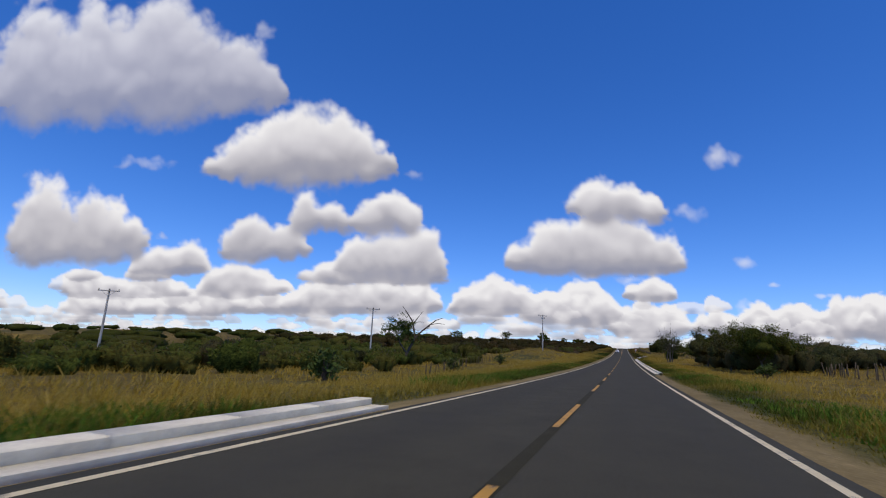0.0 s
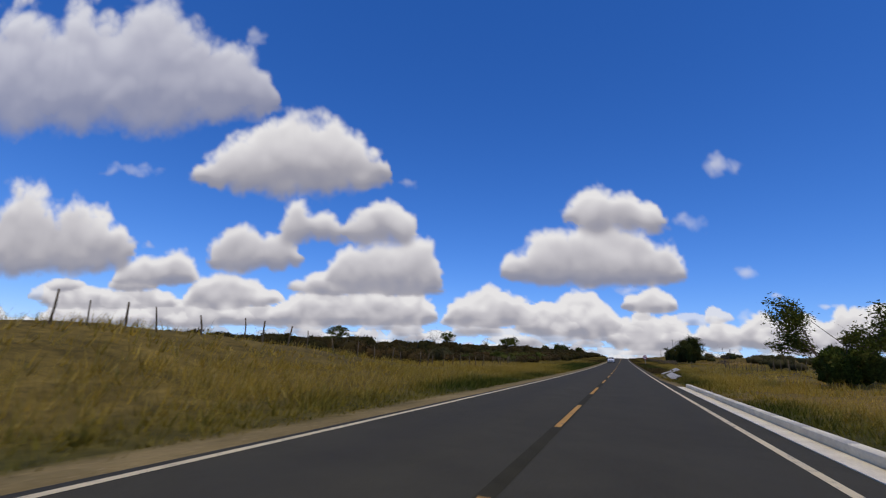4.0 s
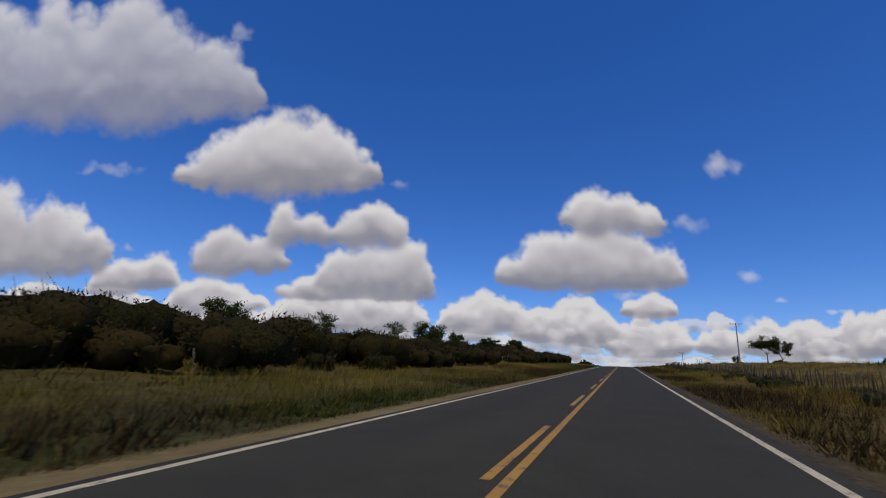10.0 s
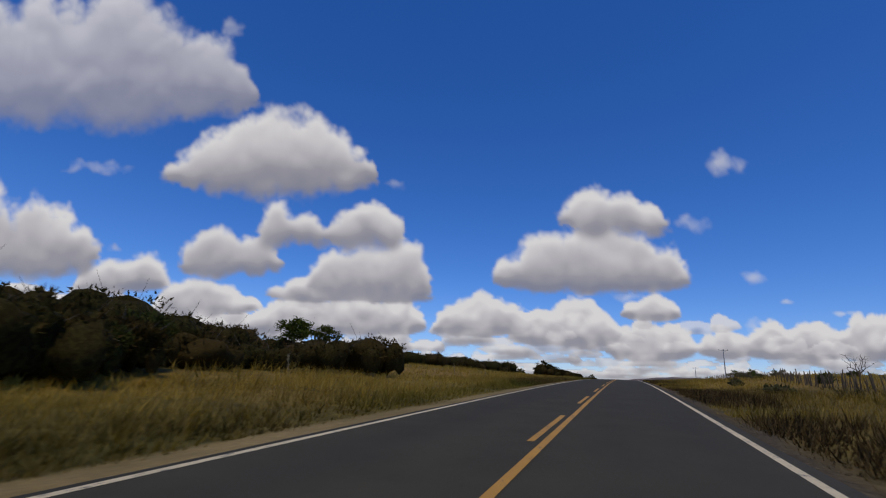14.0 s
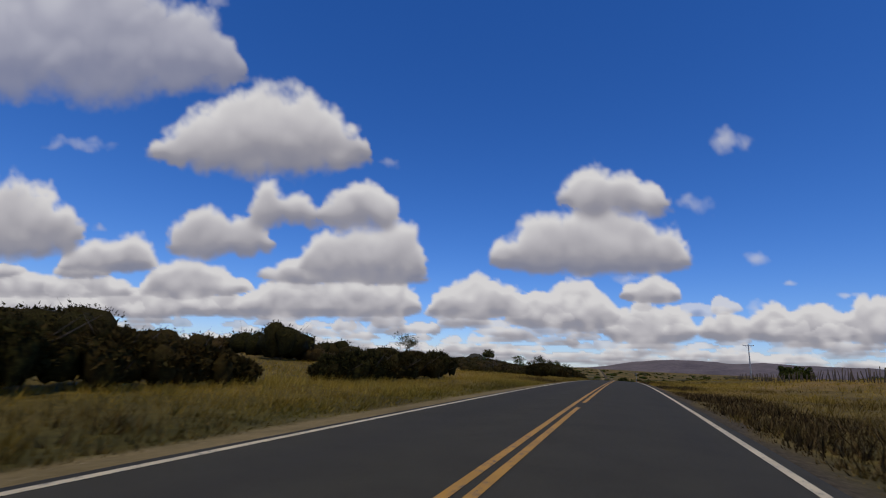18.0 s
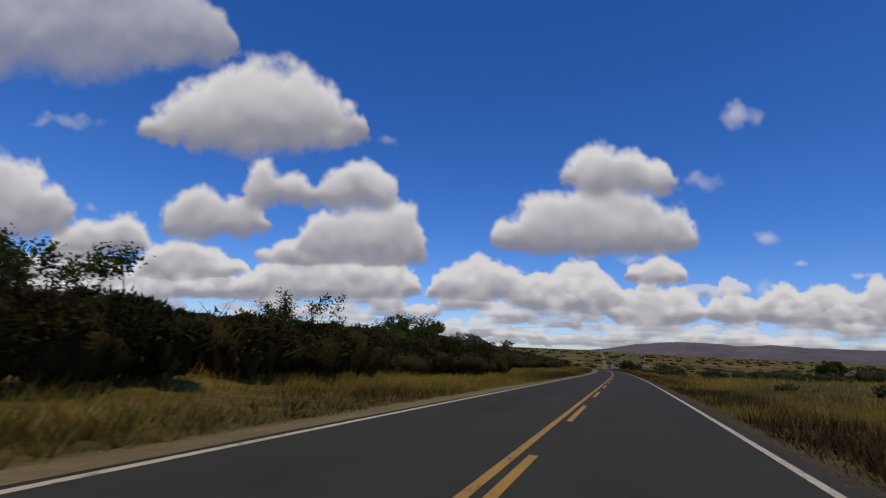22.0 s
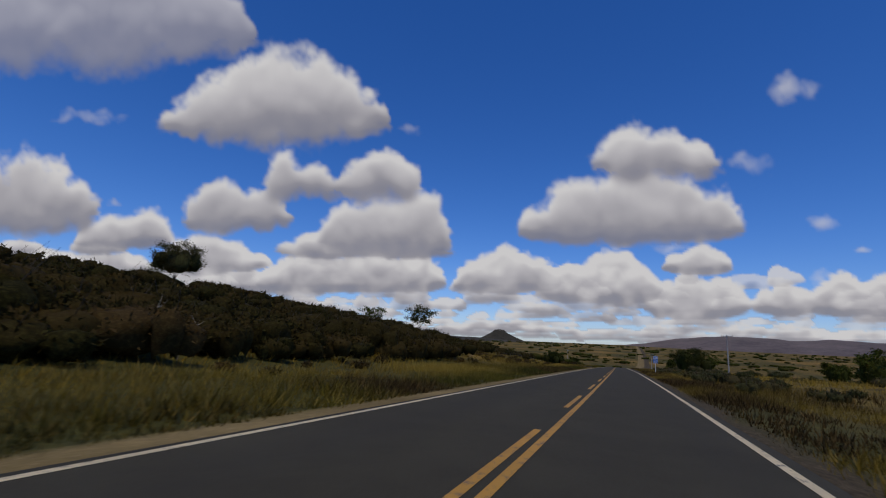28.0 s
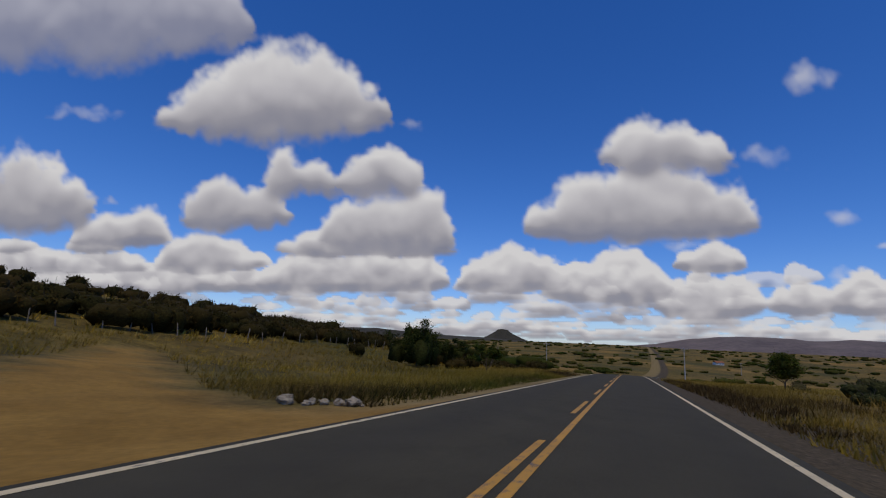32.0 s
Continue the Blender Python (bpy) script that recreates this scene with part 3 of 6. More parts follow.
def billows(x, y, period, seed, sizes=5, fade=0.55):
    """Round lumps with creases between them, over several sizes, about 0."""
    out, amp = np.zeros_like(x), 1.0
    for o in range(sizes):
        a = 0.7 * o
        out += amp * (np.abs(lattice(x * math.cos(a) - y * math.sin(a), x * math.sin(a) + y * math.cos(a), period / 1.9 ** o, seed + o)) - 0.33)
        amp *= fade
    return out


def cloud_sheet():
    """The sheet stands round the middle of the way; its lay-out runs over flat view coordinates there."""
    ux, uy = np.meshgrid(np.arange(-420, 2010, 3.0), np.arange(-330, 690, 3.0), indexing="xy")
    f0 = 784 / math.tan(radians(85.4 / 2))
    t0 = 17.0
    row = [r for r in path_rows if r[0] == t0][0][1]
    low = np.clip((uy - 400) / 130, 0, 1)
    puffs = billows(ux, uy, 62, 5, 4) * (1 - low) + billows(ux, 1.35 * uy, 30, 11, 3) * low
    swell = billows(ux, uy, 70, 5, 3, 0.5) * (1 - low) + billows(ux, 1.35 * uy, 32, 11, 3, 0.5) * low
    calm = 1 - 0.8 * low
    wx = ux + calm * (10 * lattice(ux, uy, 45, 31) + 7 * lattice(ux, uy, 17, 32) + 3.5 * lattice(ux, uy, 8, 35))
    wy = uy + calm * (8 * lattice(ux, uy, 40, 33) + 5.5 * lattice(ux, uy, 15, 34) + 3 * lattice(ux, uy, 7, 36))
    dens, tone = np.zeros_like(ux), np.zeros_like(ux)
    r = np.random.default_rng(12)
    heaps = [(base - 9, domes, 0.8 if base < 200 else 1.0, 0.08 if base < 515 else 0.25) for base, *domes in CUMULI]
    # rows of small cumuli that crowd towards the horizon
    for over, tall, wide, count in ((-14, 8, 56, 90), (-5, 9, 50, 90), (4, 9, 44, 70), (16, 12, 40, 56), (28, 15, 42, 48), (43, 19, 46, 38), (60, 24, 52, 20), (80, 28, 56, 12)):
        for _ in range(count):
            x = r.uniform(-330, 1850)
            y = np.interp(x, [-250, 0, 1500, 1780], [584, 594, 648, 658]) - over + r.normal() * 0.18 * tall
            w, h = wide * r.uniform(0.4, 1.1), tall * r.uniform(0.6, 1.3)
            heaps.append((y, [(x, w, 0.7 * h), (x + r.uniform(-0.6, 0.6) * w, 0.5 * w, h), (x + r.uniform(-0.7, 0.7) * w, 0.35 * w, 0.9 * h)], r.uniform(0.6, 0.95), 0.5))
    heaps.sort(key=lambda q: -q[0])
    for base, domes, strong, least in heaps:
        shape, height = np.full_like(ux, -1.0), np.zeros_like(ux)
        for cx, w, h in domes:
            i0, i1 = np.clip(((np.array([cx - 1.5 * w - 25, cx + 1.5 * w + 25]) + 420) / 3.0).astype(int), 0, ux.shape[1])
            j0, j1 = np.clip(((np.array([base - 1.5 * h - 25, base + 0.5 * h + 25]) + 330) / 3.0).astype(int), 0, ux.shape[0])
            box_ = (slice(j0, j1), slice(i0, i1))
            up = base - wy[box_]
            f = 1 - ((wx[box_] - cx) / w) ** 2 - np.where(up > 0, up / h, up / (0.24 * h + (8 if base < 470 else 2))) ** 2
            old = shape[box_]
            shape[box_] = np.maximum(old, f) + 0.12 * np.exp(-8 * np.abs(f - old))
            height[box_] = np.maximum(height[box_], h * np.sqrt(np.clip(1 - ((wx[box_] - cx) / (1.15 * w)) ** 2, 0.03, 1)))
        up = base - wy
        f = shape - 0.05 + 0.36 * puffs * np.clip(1.2 - shape, 0, 1)
        mine = np.clip((f + 0.02) / np.where(up > 0, 0.50 - 0.24 * low, 0.95 - 0.4 * low), 0, 1)
        mine = mine * mine * (3 - 2 * mine) * strong
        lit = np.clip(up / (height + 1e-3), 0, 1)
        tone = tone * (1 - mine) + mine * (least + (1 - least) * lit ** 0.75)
        dens = 1 - (1 - dens) * (1 - mine)
    for cx, cy, w, h in SCRAPS:
        f = 1 - ((wx - cx) / w) ** 2 - ((wy - cy) / h) ** 2 + 0.9 * puffs
        mine = np.clip(f / 1.3, 0, 1) ** 1.3 * 0.55
        tone = np.where(mine > dens, 0.55, tone)
        dens = 1 - (1 - dens) * (1 - mine)
    kern = np.hanning(9)
    kern /= kern.sum()

    def melt(v):
        v = np.apply_along_axis(lambda q: np.convolve(q, kern, "same"), 0, v)
        return np.apply_along_axis(lambda q: np.convolve(q, kern, "same"), 1, v)
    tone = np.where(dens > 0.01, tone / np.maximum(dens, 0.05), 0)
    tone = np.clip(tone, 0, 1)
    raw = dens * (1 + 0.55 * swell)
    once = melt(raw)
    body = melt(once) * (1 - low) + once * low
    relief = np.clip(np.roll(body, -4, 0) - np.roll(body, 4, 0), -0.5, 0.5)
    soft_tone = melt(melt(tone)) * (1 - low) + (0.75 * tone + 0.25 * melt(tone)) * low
    # sunlit tops, shaded bases and relief are painted into the glow
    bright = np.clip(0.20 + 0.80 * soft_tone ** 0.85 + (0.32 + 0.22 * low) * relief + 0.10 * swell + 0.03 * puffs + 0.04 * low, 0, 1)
    alpha = np.clip(dens, 0, 1) * (0.92 + 0.08 * np.clip(bright * 2, 0, 1))
    # the way through each place of the lay-out
    rot = np.array(row.to_3x3())
    way = np.stack([(ux - 784) / f0, (441 - uy) / f0, -np.ones_like(ux)], -1) @ rot.T
    flat = np.hypot(way[..., 0], way[..., 1])
    up = np.degrees(np.arctan2(way[..., 2], flat))
    reach = np.interp(up, [3, 12, 24, 45], [4440, 4450, 4460, 4460])
    eye = np.array(row.translation)
    pos = eye + way / np.linalg.norm(way, axis=-1)[..., None] * reach[..., None]
    n, m = ux.shape
    i = np.arange(n * m).reshape(n, m)
    q = np.stack([i[:-1, :-1], i[1:, :-1], i[1:, 1:], i[:-1, 1:]], -1).reshape(-1, 4)
    keep = (alpha.ravel()[q].max(1) > 0.004) & (up.ravel()[q].max(1) > -0.3)
    q = q[keep]
    used, back = np.unique(q, return_inverse=True)
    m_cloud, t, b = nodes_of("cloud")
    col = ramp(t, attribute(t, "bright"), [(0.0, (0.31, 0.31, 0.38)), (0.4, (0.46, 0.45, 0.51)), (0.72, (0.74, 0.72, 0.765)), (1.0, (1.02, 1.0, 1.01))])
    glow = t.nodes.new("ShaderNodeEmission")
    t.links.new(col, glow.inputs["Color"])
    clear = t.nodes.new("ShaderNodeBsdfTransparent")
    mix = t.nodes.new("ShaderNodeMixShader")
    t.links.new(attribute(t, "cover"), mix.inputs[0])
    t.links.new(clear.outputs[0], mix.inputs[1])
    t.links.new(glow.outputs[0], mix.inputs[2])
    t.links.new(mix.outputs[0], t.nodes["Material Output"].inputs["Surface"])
    t.nodes.remove(b)
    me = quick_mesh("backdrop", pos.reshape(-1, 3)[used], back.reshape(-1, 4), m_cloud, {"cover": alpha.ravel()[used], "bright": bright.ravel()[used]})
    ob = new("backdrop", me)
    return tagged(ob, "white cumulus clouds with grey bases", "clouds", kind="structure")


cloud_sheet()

# ---- grass: tall dry stands on both verges ----


def grass_field(name, label, s0, s1, d0, d1, count, height, width, blades, seed, keep=None, material=M_GRASS):
    """Tufts of bent blades between s0..s1 and d0..d1, as one joined mesh."""
    r = np.random.default_rng(seed)
    s, d = r.uniform(s0, s1, count), d0 + (d1 - d0) * r.uniform(0, 1, count) ** 1.15
    thin = wave(s, d, 0.21, seed % 7 + 1)
    ok = (r.uniform(0, 1, count) < 0.35 + 0.9 * thin) & (drive_at(s, d) < 0.2)
    if keep is not None:
        ok &= keep(s, d)
    s, d = s[ok], d[ok]
    n = len(s)
    root = np.repeat(stand(s, d, 0.05), blades, 0)
    tall = np.repeat(height * (0.50 + 0.55 * wave(s, d, 0.17, 2)) * r.uniform(0.75, 1.15, n), blades) * r.uniform(0.45, 1.1, n * blades)
    tall *= np.repeat(np.clip((np.abs(d) - np.where((d > 0) & (s > 150), 3.5, 3.9)) / np.where((d > 0) & (s > 150), 1.0, 2.0), 0.3, 1), blades)
    tall *= np.repeat(np.interp(s, [490, 520, 590, 615], [1.0, 0.8, 0.8, 1.1]), blades)
    k = n * blades
    ang = np.where(r.random(k) < 0.35, r.normal(0.6, 0.7, k), r.uniform(0, 6.283, k))
    lean = r.uniform(0.15, 0.95, k) * tall
    out = np.stack([np.cos(ang), np.sin(ang), np.zeros(k)], -1)
    turn = ang + r.normal(0, 0.8, k)
    side = np.stack([-np.sin(turn), np.cos(turn), np.zeros(k)], -1) * (width * r.uniform(0.6, 1.4, k))[:, None]
    foot = root + out * (r.uniform(0, 0.22, k) * (1 + 6 * width))[:, None]
    tip = foot + out * lean[:, None] + np.array([0, 0, 1]) * tall[:, None]
    v = np.stack([foot - side, foot + side, tip], 1).reshape(-1, 3)
    g = np.repeat(np.repeat(green_at(s, d), blades), 3)
    patchy = np.clip(0.5 + 2.0 * (0.6 * wave(s, d, 0.11, 11) + 0.4 * wave(s, d, 0.33, 12) - 0.5), 0, 1.3)
    # browner growth; past 150 m and on verges the brown also paints shade
    dry = np.interp(s, [0, 130, 150, 215, 250, 380, 400, 505, 635, 680, 790, 1000], [0.08, 0.12, 0.2, 0.35, 0.65, 0.6, 0.38, 0.28, 0.32, 0.42, 0.5, 0.42])
    dry = dry + (0.9 * np.clip((7.2 - d) / 1.2, 0, 1) + 0.30 * np.clip((s - 300) / 60, 0, 1) * np.clip((22 - d) / 8, 0, 1)) * (d > 0) * np.clip((s - 150) / 20, 0, 1) + 0.35 * np.clip((d + 9.5) / 2.0, 0, 1) * (d < 0) * np.clip((s - 230) / 20, 0, 1)
    br = np.repeat(np.clip(np.repeat(dry * (0.25 + 0.85 * patchy), blades) + r.normal(0, 0.10, k), 0, 1), 3)
    ob = new(name, quick_mesh(name, v, np.arange(3 * k).reshape(k, 3), material, {"green": g, "brown": br}))
    return tagged(ob, label, "grass", kind="stuff")


LEFT_EDGE, RIGHT_EDGE = -4.5, 3.75
no_kerb = lambda s, d: ~((s < 150) & (d > 0) & (d < 4.3)) & ~((s > 860) & (d > 0) & (d < 4.6)) & ~((s > 46) & (s < 142) & (d > 0) & (d < 4.5)) & ~((s < 11) & (d < 0) & (d > -5.0)) & ~((s > 154) & (s < 205) & (d - np.interp(s, [158, 172, 181, 189, 201, 206], [4.7, 5.1, 6.2, 7.6, 8.2, 8.3]) > -0.5) & (d - np.interp(s, [158, 172, 181, 189, 201, 206], [4.7, 5.1, 6.2, 7.6, 8.2, 8.3]) < 0.85))
grass_field("grass", "tall straw-coloured grass along the road verge", -8, 960, LEFT_EDGE, -12, 110000, 0.62, 0.010, 6, 21, no_kerb)
grass_field("grass", "tall straw-coloured grass along the road verge", -8, 960, RIGHT_EDGE, 10.5, 86000, 0.56, 0.010, 6, 22, no_kerb)
grass_field("grass", "dry yellow grass in the fields by the road", -8, 1010, -11, -34, 62000, 0.62, 0.022, 5, 23)
grass_field("grass", "dry yellow grass in the fields by the road", -8, 1010, 9.5, 34, 52000, 0.58, 0.022, 5, 24)
grass_field("grass", "dry yellow grass on the slopes farther off", 560, 1150, -32, -85, 9000, 0.7, 0.07, 5, 25)
grass_field("grass", "dry yellow grass on the slopes farther off", 0, 1200, 33, 100, 13000, 0.6, 0.07, 5, 26)
grass_field("weeds", "low green weeds at the edge of the asphalt", -8, 960, -4.6, -7.2, 16000, 0.44, 0.034, 8, 27, no_kerb)
grass_field("weeds", "low brown and green weeds at the edge of the asphalt", -8, 960, 4.0, 7.0, 16000, 0.46, 0.030, 8, 28, no_kerb)

leafy = lambda s, d: wave(s, d, 0.16, 6) > 0.42
grass_field("weeds", "fresh green leafy weeds between asphalt and dry grass", -8, 100, -5.2, -8.5, 3600, 0.5, 0.04, 8, 29, leafy, M_WEED)
grass_field("weeds", "fresh green leafy weeds between asphalt and dry grass", -8, 100, 5.4, 8.5, 3200, 0.4, 0.04, 8, 30, leafy, M_WEED)

grass_field("weeds", "fresh green leafy weeds between asphalt and dry grass", 192, 218, -4.9, -9.0, 4200, 0.52, 0.05, 9, 31, None, M_WEED_DARK)
grass_field("weeds", "fresh green leafy weeds between asphalt and dry grass", 200, 246, 4.6, 6.6, 2400, 0.42, 0.05, 9, 32, None, M_WEED_DARK)

# ---- scrub: thorn bush too dense to count ----


def shell_grid(around, tiers):
    """Angles and triangles of a dome with that many corners round and up."""
    ring, tier = np.meshgrid(np.linspace(0, 2 * math.pi, around + 1)[:-1], np.linspace(-1.0, math.pi / 2, tiers))
    i = np.arange(around * tiers).reshape(tiers, around)
    n = np.roll(i, -1, 1)
    return ring, tier, np.concatenate([np.stack([i[:-1], n[:-1], n[1:]], -1).reshape(-1, 3), np.stack([i[:-1], n[1:], i[1:]], -1).reshape(-1, 3)])


COARSE, MIDDLE = shell_grid(8, 5), shell_grid(11, 7)


def bush(r, h, wide, twigs, twig, lumps=3, core=0.84, grid=COARSE, skirt=True):
    """Triangles of one bush about its foot: lumpy dark cores fringed by fine twigs, and for each corner a tint and whether it is core."""
    ring, tier, shell = grid
    pieces, tints, inside = [], [], []
    tint = np.clip(r.normal(0.45, 0.35), 0, 1)
    for k in range(lumps):
        turn0, reach = r.uniform(0, 6.283), 0.0 if k == 0 else r.uniform(0.35, 0.85)
        w, t = (wide * 0.72, h * 0.40) if k == 0 else (wide * r.uniform(0.26, 0.46), h * r.uniform(0.16, 0.30))
        mid = np.array([math.cos(turn0) * wide * reach, math.sin(turn0) * wide * reach, (0.42 if k == 0 else 0.30 + 0.42 * (1 - reach ** 2) * r.uniform(0.4, 1.1)) * h])
        a, b, c = r.uniform(0, 6.283, 3)
        lump = 1 + 0.13 * np.sin(2 * ring + a) * np.cos(2 * tier + b) + 0.09 * np.sin(4 * ring + c) * np.cos(5 * tier + a) + 0.09 * r.normal(size=ring.shape) * np.cos(tier) ** 0.5
        round_ = np.stack([np.cos(ring) * np.cos(tier), np.sin(ring) * np.cos(tier), np.sin(tier)], -1)
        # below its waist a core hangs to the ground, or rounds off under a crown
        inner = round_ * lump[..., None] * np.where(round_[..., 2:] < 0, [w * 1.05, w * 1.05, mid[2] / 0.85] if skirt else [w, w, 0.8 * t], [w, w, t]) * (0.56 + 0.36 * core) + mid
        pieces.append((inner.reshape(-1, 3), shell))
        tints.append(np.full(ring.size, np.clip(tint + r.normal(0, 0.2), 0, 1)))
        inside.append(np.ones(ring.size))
        # twigs grow out of the core's skin in bunches
        n = int(twigs * (0.42 if k == 0 else 0.58 / max(1, lumps - 1))) + 4
        many = 12 if k else 22
        turn, rise = r.uniform(0, 6.283, many), np.arcsin(r.uniform(-0.35, 1, many))
        which = r.integers(0, many, n)
        out = np.stack([np.cos(turn) * np.cos(rise), np.sin(turn) * np.cos(rise), np.sin(rise)], -1)[which] + r.normal(size=(n, 3)) * 0.30
        out /= np.linalg.norm(out, axis=1)[:, None]
        p = mid + out * [w, w, t] * (0.60 + 0.36 * core) * np.clip(r.normal(1.08, 0.10, n), 0.9, 1.4)[:, None]
        long = twig * r.uniform(0.7, 2.0, n)
        way = out * 0.7 + r.normal(size=(n, 3)) * 0.5 + [0, 0, 0.3]
        way /= np.linalg.norm(way, axis=1)[:, None]
        side = np.cross(way, r.normal(size=(n, 3)))
        side *= (long * r.uniform(0.16, 0.36, n) / (np.linalg.norm(side, axis=1) + 1e-9))[:, None]
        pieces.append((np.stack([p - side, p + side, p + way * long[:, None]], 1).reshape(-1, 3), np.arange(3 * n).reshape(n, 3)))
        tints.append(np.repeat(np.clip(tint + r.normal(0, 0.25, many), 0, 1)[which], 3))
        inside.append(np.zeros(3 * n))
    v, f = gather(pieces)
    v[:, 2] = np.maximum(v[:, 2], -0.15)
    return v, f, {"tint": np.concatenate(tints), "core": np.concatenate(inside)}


def scrub(name, label, zones, material, seed, twig=0.15, per=400, lumps=3):
    """Joined bushes; zones: (s0, s1, d0, d1, low, high, count)."""
    r = np.random.default_rng(seed)
    pieces, values, stems = [], {"tint": [], "core": []}, []
    for s0, s1, d0, d1, lo, hi, count in zones:
        for _ in range(count):
            s, d = r.uniform(s0, s1), r.uniform(d0, d1)
            if lumps == 2 and wave(s, d, 0.035, 4) < 0.5:
                continue
            h = r.uniform(lo, hi) * (0.8 + 0.35 * r.random())
            wide = h * (r.uniform(0.9, 2.6) if lumps == 2 else r.uniform(0.7, 1.15))
            base = stand(s, d, 0.1)
            far = min(2.2, max(1.0, abs(d) / 26))
            near = abs(d) < 21
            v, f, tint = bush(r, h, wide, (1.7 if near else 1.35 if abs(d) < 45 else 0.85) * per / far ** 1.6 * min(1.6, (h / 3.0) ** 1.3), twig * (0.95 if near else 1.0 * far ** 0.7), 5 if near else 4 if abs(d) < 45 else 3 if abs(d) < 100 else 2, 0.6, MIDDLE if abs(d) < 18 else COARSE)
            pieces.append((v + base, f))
            for key in tint:
                values[key].append(tint[key])
            for _ in range(2):
                q = r.uniform(0, 6.28)
                e = np.array([math.cos(q) * wide * 0.6, math.sin(q) * wide * 0.6, h * r.uniform(0.8, 1.12)])
                stems.append(tube([base, base + e * [0.35, 0.35, 0.5], base + e], [0.05, 0.025, 0.006], 3))
    v, f = gather(pieces)
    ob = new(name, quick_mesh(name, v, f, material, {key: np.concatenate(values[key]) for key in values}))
    tagged(ob, label, "bushes", kind="stuff")
    v, f = gather(stems)
    twigs = new("scrub_stems", quick_mesh("scrub_stems", v, f, M_BARK))
    tagged(twigs, "thin dark stems of the thorn scrub", "stems", kind="stuff")
    return ob


scrub("scrub", "green and olive thorn scrub beyond the dry field", [
    (-30, 110, -110, -46, 2.4, 4.0, 100), (80, 140, -95, -38, 2.9, 4.6, 55), (20, 150, -46, -30, 1.5, 3.0, 40), (-5, 78, -45, -20, 1.2, 2.6, 130), (204, 262, -36, -17, 1.2, 2.4, 46)], M_SCRUB_GREEN, 30)
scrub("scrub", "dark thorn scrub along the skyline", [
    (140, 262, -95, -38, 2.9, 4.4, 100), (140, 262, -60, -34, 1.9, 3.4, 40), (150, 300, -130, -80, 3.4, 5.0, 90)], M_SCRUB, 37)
scrub("scrub", "brown leafless thorn scrub beyond the verge", [
    (140, 262, -90, -34, 1.9, 3.2, 60), (196, 262, -34, -15, 1.1, 2.2, 95), (150, 200, -34, -20, 1.0, 2.0, 40), (262, 425, -45, -17, 2.0, 3.6, 70), (640, 800, -60, -16, 1.4, 2.6, 70), (800, 900, -32, -12, 0.35, 0.8, 130), (690, 800, -18, -11, 0.3, 0.6, 40), (495, 640, -46, -32, 1.5, 2.5, 40)], M_SCRUB_BROWN, 35)
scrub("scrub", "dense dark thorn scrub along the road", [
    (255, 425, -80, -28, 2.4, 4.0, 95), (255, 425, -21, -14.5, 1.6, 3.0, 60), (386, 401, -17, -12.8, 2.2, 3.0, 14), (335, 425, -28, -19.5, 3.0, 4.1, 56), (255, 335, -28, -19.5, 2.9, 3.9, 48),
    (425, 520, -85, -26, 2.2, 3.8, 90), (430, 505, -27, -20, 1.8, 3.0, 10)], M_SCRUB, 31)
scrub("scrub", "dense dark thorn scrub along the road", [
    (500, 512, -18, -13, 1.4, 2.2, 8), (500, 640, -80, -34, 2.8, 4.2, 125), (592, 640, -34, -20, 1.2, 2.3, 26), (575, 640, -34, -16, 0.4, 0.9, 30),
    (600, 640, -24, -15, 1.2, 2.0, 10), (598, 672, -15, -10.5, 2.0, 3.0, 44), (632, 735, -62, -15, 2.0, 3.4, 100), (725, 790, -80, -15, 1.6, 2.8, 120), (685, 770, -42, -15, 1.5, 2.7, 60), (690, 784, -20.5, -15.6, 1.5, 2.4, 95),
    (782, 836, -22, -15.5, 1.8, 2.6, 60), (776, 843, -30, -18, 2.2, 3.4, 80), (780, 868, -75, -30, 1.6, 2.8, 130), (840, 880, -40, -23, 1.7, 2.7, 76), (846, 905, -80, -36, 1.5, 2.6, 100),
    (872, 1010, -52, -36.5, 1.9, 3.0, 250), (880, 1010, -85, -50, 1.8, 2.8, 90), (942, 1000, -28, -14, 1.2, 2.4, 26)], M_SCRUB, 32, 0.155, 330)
scrub("scrub", "patchy olive thorn scrub in the pastures", [
    (64, 108, 15, 34, 2.6, 4.6, 36), (104, 240, 26, 70, 2.0, 3.6, 34), (236, 320, 24, 60, 1.8, 3.0, 22),
    (240, 440, 8.5, 11, 0.4, 0.8, 70), (320, 560, 36, 95, 1.4, 2.6, 40), (430, 520, 14, 30, 0.7, 1.4, 12), (590, 760, 9, 30, 0.5, 1.3, 26),
    (600, 760, 40, 110, 1.4, 2.6, 36), (668, 735, 17, 44, 0.9, 2.2, 46), (740, 960, 13, 40, 0.6, 1.6, 60), (700, 960, 42, 120, 1.4, 3.2, 110), (815, 900, 7.5, 12, 0.5, 1.1, 55), (885, 940, 13, 19, 0.9, 1.7, 26), (760, 1000, 40, 160, 1.2, 2.6, 90)], M_LEAF_OLIVE, 33, 0.14, 360)
scrub("far_scrub", "scattered dark scrub over the far valley", [
    (-150, 700, -450, -105, 3.0, 5.0, 600), (0, 900, 100, 420, 2.5, 4.0, 260), (985, 1500, -260, -14, 1.8, 4.8, 330), (985, 1600, 14, 420, 1.8, 5.0, 300), (1500, 2600, -500, 700, 3.0, 6.0, 700)], M_LEAF, 34, 0.3, 40, 2)

